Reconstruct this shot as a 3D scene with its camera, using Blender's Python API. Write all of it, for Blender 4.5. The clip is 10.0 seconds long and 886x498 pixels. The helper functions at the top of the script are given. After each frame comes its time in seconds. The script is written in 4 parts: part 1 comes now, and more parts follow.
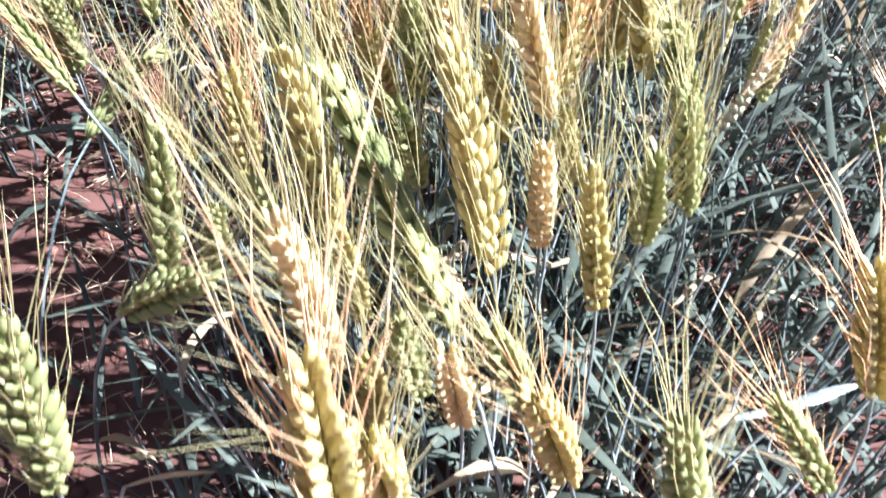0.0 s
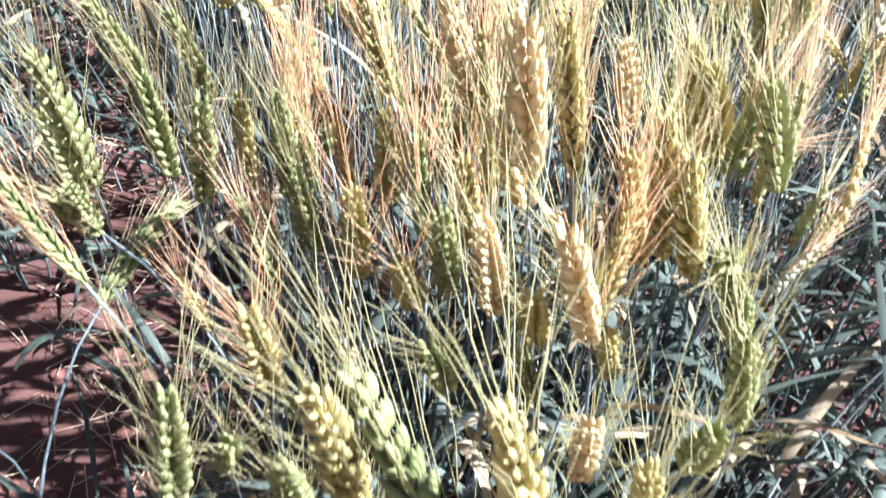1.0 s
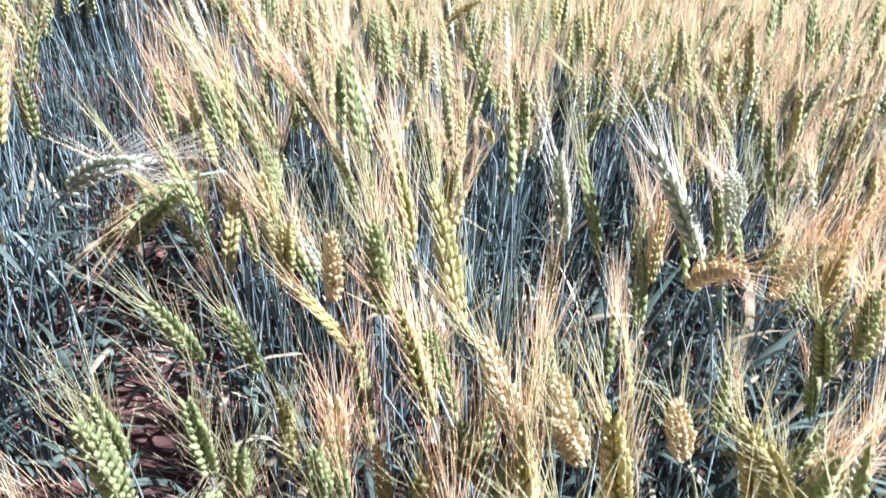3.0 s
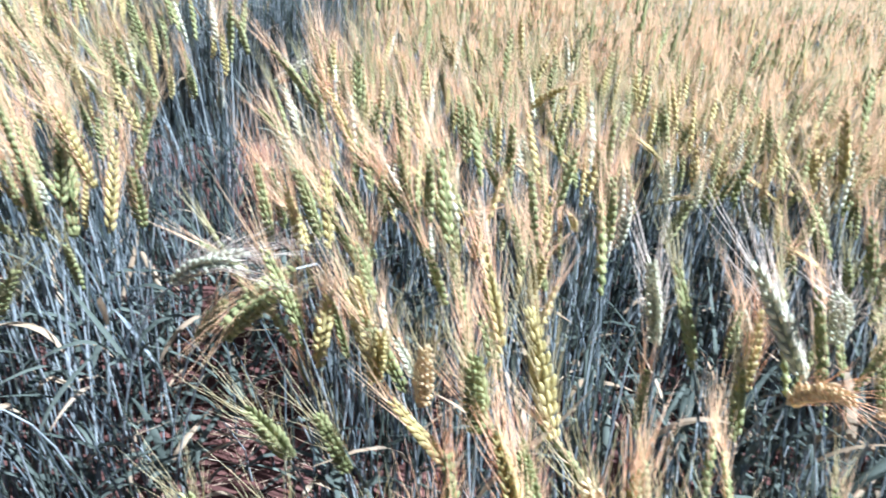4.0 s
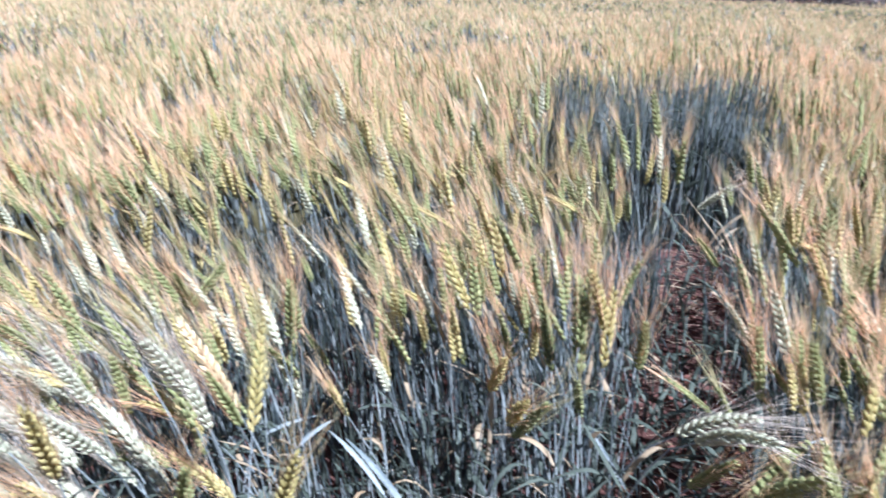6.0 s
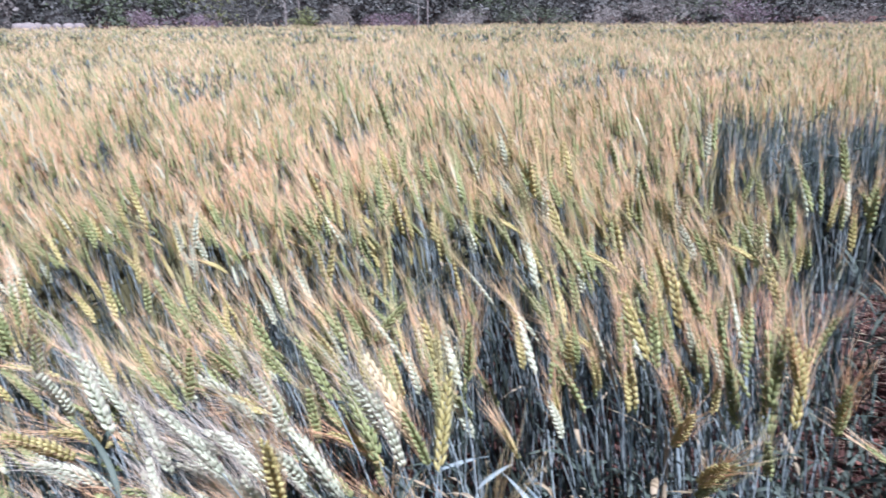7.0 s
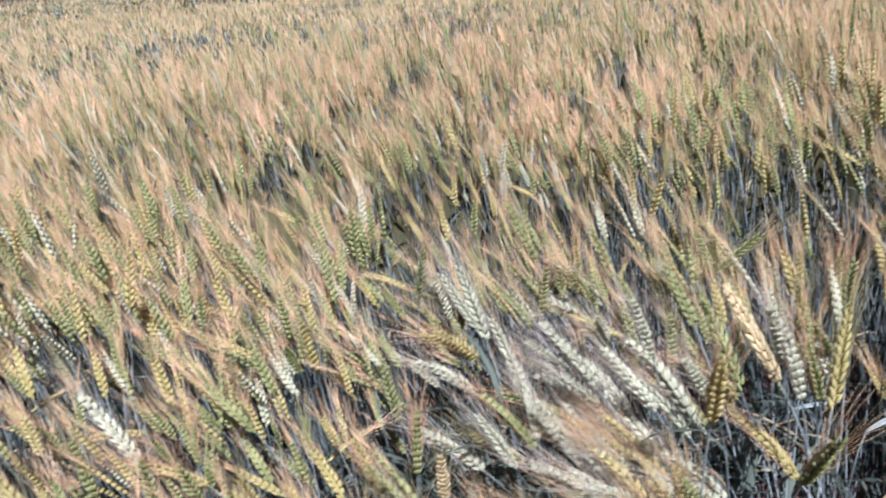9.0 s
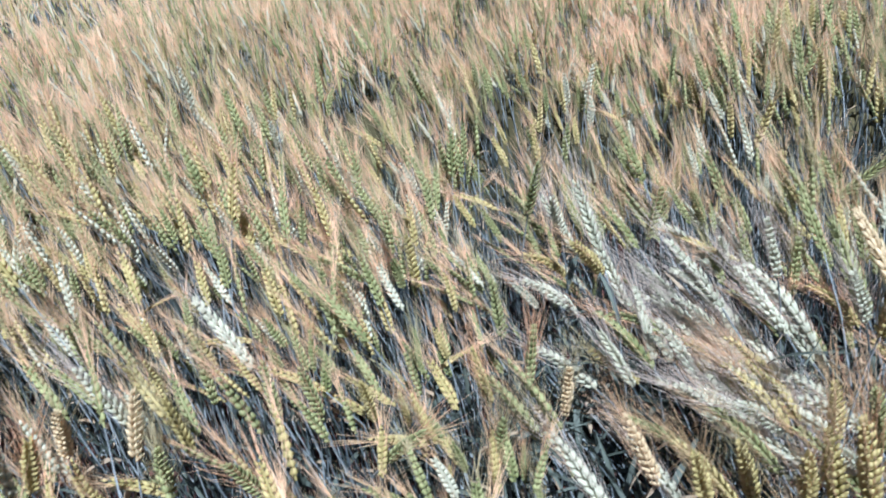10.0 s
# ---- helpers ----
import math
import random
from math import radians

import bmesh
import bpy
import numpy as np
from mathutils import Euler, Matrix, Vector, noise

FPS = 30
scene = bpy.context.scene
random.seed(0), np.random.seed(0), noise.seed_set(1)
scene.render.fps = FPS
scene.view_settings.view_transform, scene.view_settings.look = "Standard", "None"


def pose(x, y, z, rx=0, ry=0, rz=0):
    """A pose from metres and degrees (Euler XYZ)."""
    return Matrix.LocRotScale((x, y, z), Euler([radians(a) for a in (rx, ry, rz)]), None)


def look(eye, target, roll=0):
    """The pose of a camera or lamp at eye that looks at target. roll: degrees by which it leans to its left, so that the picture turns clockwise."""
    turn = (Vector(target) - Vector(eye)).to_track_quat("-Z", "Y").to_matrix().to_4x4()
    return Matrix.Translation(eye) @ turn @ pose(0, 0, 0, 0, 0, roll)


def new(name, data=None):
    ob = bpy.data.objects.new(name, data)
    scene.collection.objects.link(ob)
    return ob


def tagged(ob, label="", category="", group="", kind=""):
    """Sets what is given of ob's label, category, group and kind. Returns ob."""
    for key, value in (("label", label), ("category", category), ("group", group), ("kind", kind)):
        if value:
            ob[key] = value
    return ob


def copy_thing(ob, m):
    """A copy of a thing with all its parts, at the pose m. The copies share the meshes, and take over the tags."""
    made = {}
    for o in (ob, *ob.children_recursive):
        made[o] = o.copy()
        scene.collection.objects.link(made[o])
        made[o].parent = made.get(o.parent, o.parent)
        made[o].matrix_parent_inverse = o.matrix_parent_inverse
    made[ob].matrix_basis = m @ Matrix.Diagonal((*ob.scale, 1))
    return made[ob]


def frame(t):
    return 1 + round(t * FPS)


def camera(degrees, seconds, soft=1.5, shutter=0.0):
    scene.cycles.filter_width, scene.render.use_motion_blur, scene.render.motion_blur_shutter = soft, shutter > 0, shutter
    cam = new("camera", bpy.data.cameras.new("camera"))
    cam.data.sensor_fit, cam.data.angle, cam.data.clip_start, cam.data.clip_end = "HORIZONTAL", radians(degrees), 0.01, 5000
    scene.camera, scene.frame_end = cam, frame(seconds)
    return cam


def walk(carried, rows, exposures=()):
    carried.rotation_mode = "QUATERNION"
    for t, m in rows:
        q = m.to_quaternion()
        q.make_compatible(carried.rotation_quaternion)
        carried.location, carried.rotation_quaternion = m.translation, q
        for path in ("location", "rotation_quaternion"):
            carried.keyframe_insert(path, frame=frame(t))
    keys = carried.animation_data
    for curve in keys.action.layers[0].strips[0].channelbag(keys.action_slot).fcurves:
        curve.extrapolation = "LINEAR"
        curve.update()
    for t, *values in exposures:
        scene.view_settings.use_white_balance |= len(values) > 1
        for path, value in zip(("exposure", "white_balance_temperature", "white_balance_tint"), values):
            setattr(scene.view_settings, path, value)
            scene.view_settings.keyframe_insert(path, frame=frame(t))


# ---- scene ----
cam = camera(63.3, 10.0, 1.5, 0.4)
METRES, EYE, TILT, LEAN, TURN = 1.1, 0.745, -41.25, -7.75, 0.0
ROWS = [
    (0.0, 0.0, 0.0, 0.0, 0.0, 0.0, -0.0),
    (0.5, -0.0089, 0.0105, 0.0493, 0.45, 1.76, -0.8),
    (1.0, -0.0131, 0.0277, 0.1016, 0.85, 3.85, -1.23),
    (1.5, -0.0135, 0.0397, 0.1399, 1.39, 6.45, -2.04),
    (2.0, -0.006, 0.0408, 0.1707, 2.33, 9.3, -2.96),
    (2.5, -0.0085, 0.0273, 0.208, 3.52, 12.07, -3.76),
    (4.0, -0.0329, -0.0061, 0.284, 9.61, 18.34, -7.3),
    (4.5, -0.0726, -0.0305, 0.2937, 14.5, 19.12, -9.92),
    (5.0, -0.1299, -0.0855, 0.301, 20.12, 19.19, -13.18),
    (5.5, -0.1819, -0.1517, 0.3066, 26.73, 18.73, -16.8),
    (6.0, -0.2104, -0.2, 0.3042, 32.77, 18.3, -20.08),
    (7.5, -0.2684, -0.2904, 0.2792, 48.44, 14.79, -26.43),
    (8.0, -0.2957, -0.3178, 0.2583, 53.63, 11.52, -27.83),
    (8.5, -0.3234, -0.3545, 0.2283, 58.4, 7.31, -28.97),
    (9.0, -0.3556, -0.409, 0.1767, 62.29, 2.9, -29.82),
    (9.5, -0.39, -0.4401, 0.1295, 64.43, -0.66, -30.65),
    (10.0, -0.4143, -0.4698, 0.0796, 65.5, -3.32, -31.4),
]
walk(cam, [(t, pose(0, 0, EYE, TILT, LEAN, TURN) @ pose(METRES * x, METRES * y, METRES * z, 90 + pitch, roll, yaw)) for t, x, y, z, yaw, pitch, roll in ROWS],
     [(0.0, 2.38, 5500, 9), (2.5, 2.02, 5050, 5), (4.5, 1.75, 5050, 9), (6.0, 1.43, 5100, 12), (7.5, 1.04, 5200, 14), (9.0, 0.85, 5450, 13), (10.0, 0.87, 5050, 9)])

# ---- world and light ----
SUN_AZ, SUN_EL = -12.0, 54.0      # degrees: from +x towards +y, and above the horizon
world = bpy.data.worlds.new("world")
scene.world = world
world.use_nodes = True
wn = world.node_tree.nodes
sky = wn.new("ShaderNodeTexSky")
sky.sky_type = "NISHITA"
sky.sun_disc = False
sky.sun_elevation = radians(SUN_EL)
sky.sun_rotation = radians(90 - SUN_AZ)
world.node_tree.links.new(sky.outputs[0], wn["Background"].inputs[0])
wn["Background"].inputs[1].default_value = 0.022
sun_dir = Vector((math.cos(radians(SUN_AZ)) * math.cos(radians(SUN_EL)), math.sin(radians(SUN_AZ)) * math.cos(radians(SUN_EL)), math.sin(radians(SUN_EL))))
sun = new("sun", bpy.data.lights.new("sun", "SUN"))
sun.data.energy, sun.data.angle, sun.data.color = 5.0, radians(0.6), (1.0, 0.965, 0.90)
sun.matrix_world = look(sun_dir * 60, (0, 0, 0))


# ---- materials ----
def material(name, low, high, rough=0.6, translucent=0.0, patch=6.0, grain=400.0, bump=0.15, third=None, sheen=0.35, island=0.5):
    """A plant or earth surface: two colours mixed by single pieces and by patches, with fine grain and relief."""
    m = bpy.data.materials.new(name)
    m.use_nodes = True
    n, link = m.node_tree.nodes, m.node_tree.links.new
    b = n["Principled BSDF"]
    geo, obj = n.new("ShaderNodeNewGeometry"), n.new("ShaderNodeObjectInfo")
    big = n.new("ShaderNodeTexNoise")
    big.inputs["Scale"].default_value, big.inputs["Detail"].default_value = patch, 3
    link(geo.outputs["Position"], big.inputs["Vector"])
    fine = n.new("ShaderNodeTexNoise")
    fine.inputs["Scale"].default_value, fine.inputs["Detail"].default_value = grain, 2
    link(geo.outputs["Position"], fine.inputs["Vector"])

    def sums(a, fa, c, fc):
        q = n.new("ShaderNodeMath")
        q.operation = "MULTIPLY"
        link(a, q.inputs[0])
        q.inputs[1].default_value = fa
        r = n.new("ShaderNodeMath")
        r.operation = "MULTIPLY_ADD"
        link(c, r.inputs[0])
        r.inputs[1].default_value = fc
        link(q.outputs[0], r.inputs[2])
        return r.outputs[0]

    one = sums(geo.outputs["Random Per Island"], island, obj.outputs["Random"], 0.15)
    two = sums(big.outputs["Fac"], 1.5, fine.outputs["Fac"], 0.35)
    tot = n.new("ShaderNodeMath")
    tot.operation = "ADD"
    link(one, tot.inputs[0])
    link(two, tot.inputs[1])
    fit = n.new("ShaderNodeMapRange")
    fit.inputs["From Min"].default_value, fit.inputs["From Max"].default_value = 0.75, 1.75
    link(tot.outputs[0], fit.inputs["Value"])
    ramp = n.new("ShaderNodeValToRGB")
    ramp.color_ramp.elements[0].color = (*low, 1)
    ramp.color_ramp.elements[1].color = (*high, 1)
    if third:
        e = ramp.color_ramp.elements.new(0.5)
        e.color = (*third, 1)
    link(fit.outputs[0], ramp.inputs["Fac"])
    link(ramp.outputs["Color"], b.inputs["Base Color"])
    b.inputs["Roughness"].default_value = rough
    b.inputs["Specular IOR Level"].default_value = sheen
    if bump:
        bm = n.new("ShaderNodeBump")
        bm.inputs["Strength"].default_value, bm.inputs["Distance"].default_value = bump, 0.001
        link(fine.outputs["Fac"], bm.inputs["Height"])
        link(bm.outputs[0], b.inputs["Normal"])
    if translucent:
        tr, mix = n.new("ShaderNodeBsdfTranslucent"), n.new("ShaderNodeMixShader")
        link(ramp.outputs["Color"], tr.inputs["Color"])
        mix.inputs["Fac"].default_value = translucent
        link(b.outputs[0], mix.inputs[1])
        link(tr.outputs[0], mix.inputs[2])
        link(mix.outputs[0], n["Material Output"].inputs["Surface"])
    return m


# Shade between stems is painted in: this bluish range runs down to near-black.
STEM = material("stem_glaucous_with_shade", (0.018, 0.024, 0.028), (0.36, 0.39, 0.40), 0.5, 0.0, 9, 300, 0.1, (0.085, 0.106, 0.116), island=0.8)
LEAF = material("leaf_blue_green", (0.036, 0.047, 0.040), (0.16, 0.185, 0.155), 0.62, 0.3, 7, 250, 0.3, sheen=0.22)
DRY = material("leaf_dry_straw", (0.30, 0.20, 0.11), (0.54, 0.44, 0.32), 0.75, 0.3, 8, 250, 0.25)
GREEN = material("ear_green", (0.20, 0.225, 0.085), (0.54, 0.54, 0.26), 0.6, 0.32, 20.0, 600, 0.35, island=0.35)
GOLD = material("ear_yellowing", (0.42, 0.36, 0.13), (0.74, 0.62, 0.30), 0.6, 0.32, 20.0, 600, 0.35, island=0.35)
AMBER = material("ear_amber", (0.68, 0.53, 0.31), (0.88, 0.73, 0.48), 0.6, 0.32, 20.0, 600, 0.35, island=0.35)
PALEEAR = material("ear_pale", (0.46, 0.47, 0.34), (0.80, 0.77, 0.60), 0.6, 0.32, 20.0, 600, 0.35, island=0.35)
AWN = material("awn_gold", (0.58, 0.47, 0.25), (1.0, 0.70, 0.49), 0.45, 0.45, 1.3, 200, 0.0, (0.97, 0.67, 0.44), island=0.3)
AWNGREEN = material("awn_green_straw", (0.52, 0.48, 0.26), (0.78, 0.67, 0.43), 0.45, 0.5, 2.2, 200, 0.0)
AWNPALE = material("awn_pale", (0.72, 0.62, 0.54), (0.92, 0.83, 0.74), 0.45, 0.5, 1.3, 200, 0.0)
SOIL = material("red_soil", (0.065, 0.031, 0.027), (0.175, 0.088, 0.075), 0.95, 0.0, 5, 60, 0.9, None, 0.1, 0.0)
CLOD = material("red_clod", (0.08, 0.035, 0.028), (0.22, 0.10, 0.08), 0.95, 0.0, 9, 150, 0.6, None, 0.1)
STRAW = material("straw_litter", (0.30, 0.20, 0.13), (0.62, 0.48, 0.36), 0.8, 0.0, 9, 150, 0.2)
# Dark tint carries the shade in the gaps between far plants.
GAP_SHADE = material("stem_leaf_gap_shade", (0.030, 0.028, 0.014), (0.11, 0.095, 0.050), 0.95, 0.0, 3.0, 25, 0.8, sheen=0.05)
FOLIAGE = material("tree_leaves", (0.075, 0.088, 0.055), (0.16, 0.18, 0.11), 0.6, 0.25, 0.5, 3, 0.0)
DARKLEAF = material("tree_leaves_dark", (0.062, 0.058, 0.056), (0.14, 0.13, 0.125), 0.6, 0.2, 0.5, 3, 0.0)
OLIVE = material("shrub_leaves_olive", (0.15, 0.16, 0.065), (0.30, 0.30, 0.13), 0.6, 0.25, 0.5, 3, 0.0)
PURPLE = material("shrub_purple_brown", (0.15, 0.10, 0.12), (0.28, 0.20, 0.23), 0.7, 0.2, 0.6, 3, 0.0)
PALE = material("shrub_dry_grey", (0.18, 0.155, 0.145), (0.34, 0.29, 0.27), 0.7, 0.2, 0.6, 3, 0.0)
BARK = material("bark_grey", (0.12, 0.10, 0.09), (0.34, 0.29, 0.27), 0.9, 0.0, 4, 30, 0.6)
STONE = material("pinkish_stone", (0.14, 0.112, 0.108), (0.29, 0.24, 0.23), 0.9, 0.0, 1.5, 25, 0.6)
MATS = [STEM, LEAF, DRY, GREEN, GOLD, AMBER, PALEEAR, AWN, AWNGREEN, AWNPALE]
M_STEM, M_LEAF, M_DRY, M_GREEN, M_GOLD, M_AMBER, M_PALE, M_AWN, M_AWNGREEN, M_AWNPALE = range(10)


# ---- mesh helpers ----
class Bag:
    """Vertices, triangles and material numbers of one mesh in the making."""

    def __init__(self):
        self.v, self.t, self.m, self.n = [], [], [], 0

    def add(self, v, t, mat):
        v, t = np.asarray(v, float), np.asarray(t, int)
        self.v.append(v)
        self.t.append(t + self.n)
        self.m.append(np.full(len(t), mat, int))
        self.n += len(v)

    def arrays(self):
        return np.concatenate(self.v), np.concatenate(self.t), np.concatenate(self.m)


def unit(a):
    a = np.asarray(a, float)
    return a / max(np.linalg.norm(a), 1e-9)


def side_of(a):
    a = unit(a)
    return unit(np.cross(a, (0, 0, 1) if abs(a[2]) < 0.9 else (1, 0, 0)))


def mesh_from(name, v, t, m, mats):
    me = bpy.data.meshes.new(name)
    used = sorted(set(m.tolist()))
    me.vertices.add(len(v))
    me.vertices.foreach_set("co", np.ascontiguousarray(v, np.float32).ravel())
    me.loops.add(3 * len(t))
    me.loops.foreach_set("vertex_index", np.ascontiguousarray(t, np.int32).ravel())
    me.polygons.add(len(t))
    me.polygons.foreach_set("loop_start", np.arange(0, 3 * len(t), 3, dtype=np.int32))
    slot = np.zeros(max(used) + 1, np.int32)
    for i, k in enumerate(used):
        me.materials.append(mats[k])
        slot[k] = i
    me.polygons.foreach_set("material_index", slot[m])
    me.polygons.foreach_set("use_smooth", np.ones(len(t), bool))
    me.update(calc_edges=True)
    return me


def bag_mesh(name, bag, mats=None):
    return mesh_from(name, *bag.arrays(), mats or MATS)


def part(name, me, parent, label=""):
    ob = new(name, me)
    ob.parent = parent
    return tagged(ob, label)


def tube(bag, pts, radii, sides, mat):
    """A tapered tube along points; a last radius of 0 makes a point."""
    pts = np.asarray(pts, float)
    k = len(pts)
    d = np.gradient(pts, axis=0)
    v, t = [], []
    s = side_of(d[0])
    ang = np.arange(sides) * 2 * np.pi / sides
    for i in range(k):
        a = unit(d[i])
        s = unit(s - a * np.dot(s, a))
        w = np.cross(a, s)
        v.append(pts[i] + radii[i] * (np.cos(ang)[:, None] * s + np.sin(ang)[:, None] * w))
    for i in range(k - 1):
        for j in range(sides):
            a, b = i * sides + j, i * sides + (j + 1) % sides
            c, e = a + sides, b + sides
            t.append((a, b, e))
            t.append((a, e, c))
    bag.add(np.concatenate(v), t, mat)


def needle(bag, p0, p1, p2, r, mat):
    """An awn: a fine three-sided spike that bends from p0 by p1 to p2."""
    a = unit(p2 - p0)
    s = side_of(a)
    w = np.cross(a, s)
    tri = np.array([s, -0.5 * s + 0.87 * w, -0.5 * s - 0.87 * w])
    v = np.concatenate([p0 + r * tri, p1 + 0.75 * r * tri, p2[None]])
    t = []
    for j in range(3):
        q = (j + 1) % 3
        t += [(j, q, 3 + q), (j, 3 + q, 3 + j), (3 + j, 3 + q, 6)]
    bag.add(v, t, mat)


def bud(bag, base, axis, length, wide, mat, sides=5, flat=1.0, up=None):
    """A plump pointed husk."""
    a = unit(axis)
    s = side_of(a) if up is None else unit(np.asarray(up) - a * np.dot(up, a))
    w = np.cross(a, s)
    ang = np.arange(sides) * 2 * np.pi / sides
    ring = np.cos(ang)[:, None] * s + flat * np.sin(ang)[:, None] * w
    rows = ((0.16, 0.40), (0.46, 0.5), (0.78, 0.32)) if sides > 4 else ((0.25, 0.48), (0.66, 0.40))
    v = [np.asarray(base)[None]] + [base + a * length * f + ring * wide * g for f, g in rows] + [(base + a * length)[None]]
    t, last = [], 1 + sides * len(rows)
    for j in range(sides):
        q = (j + 1) % sides
        t.append((0, 1 + q, 1 + j))
        for k in range(len(rows) - 1):
            o = 1 + k * sides
            t += [(o + j, o + q, o + sides + q), (o + j, o + sides + q, o + sides + j)]
        t.append((last - sides + j, last - sides + q, last))
    bag.add(np.concatenate(v), t, mat)


def husk(bag, base, axis, length, wide, mat, up, flat=1.0):
    """A light husk: four sides that swell and close to a point."""
    a = unit(axis)
    s = unit(np.asarray(up) - a * np.dot(up, a))
    w = np.cross(a, s) * flat
    mid = base + a * length * 0.42
    v = np.stack([base, mid + s * wide / 2, mid + w * wide / 2, mid - s * wide / 2, mid - w * wide / 2, base + a * length])
    bag.add(v, [(0, 2, 1), (0, 3, 2), (0, 4, 3), (0, 1, 4), (1, 2, 5), (2, 3, 5), (3, 4, 5), (4, 1, 5)], mat)


def ribbon(bag, pts, widths, side, fold, mat):
    """A leaf blade with a keel: two strips that meet at the midrib."""
    pts = np.asarray(pts, float)
    d = np.gradient(pts, axis=0)
    v, t = [], []
    s = unit(side)
    for i in range(len(pts)):
        a = unit(d[i])
        s = unit(s - a * np.dot(s, a))
        n = np.cross(a, s)
        h = widths[i] / 2
        v += [pts[i] - s * h + n * h * fold, pts[i], pts[i] + s * h + n * h * fold]
    for i in range(len(pts) - 1):
        for j in (0, 1):
            a = 3 * i + j
            t += [(a, a + 1, a + 4), (a, a + 4, a + 3)]
    bag.add(v, t, mat)


def hermite(p0, m0, p1, m1, k):
    s = np.linspace(0, 1, k)[:, None]
    return (2 * s**3 - 3 * s**2 + 1) * p0 + (s**3 - 2 * s**2 + s) * m0 + (3 * s**2 - 2 * s**3) * p1 + (s**3 - s**2) * m1


# ---- wheat ----
def leaf_curve(rng, p, out, length, droop, k):
    """A blade that rises along its stem, turns outward and hangs."""
    out = unit(out)
    up = np.array((0, 0, 1.0))
    s = np.linspace(0, 1, k)[:, None]
    twist = rng.normal(0, 0.12, 3)
    return p + length * (s * (0.8 * up + 0.35 * out) + s**2 * (out * 0.3 - up * droop) + s**3 * twist)


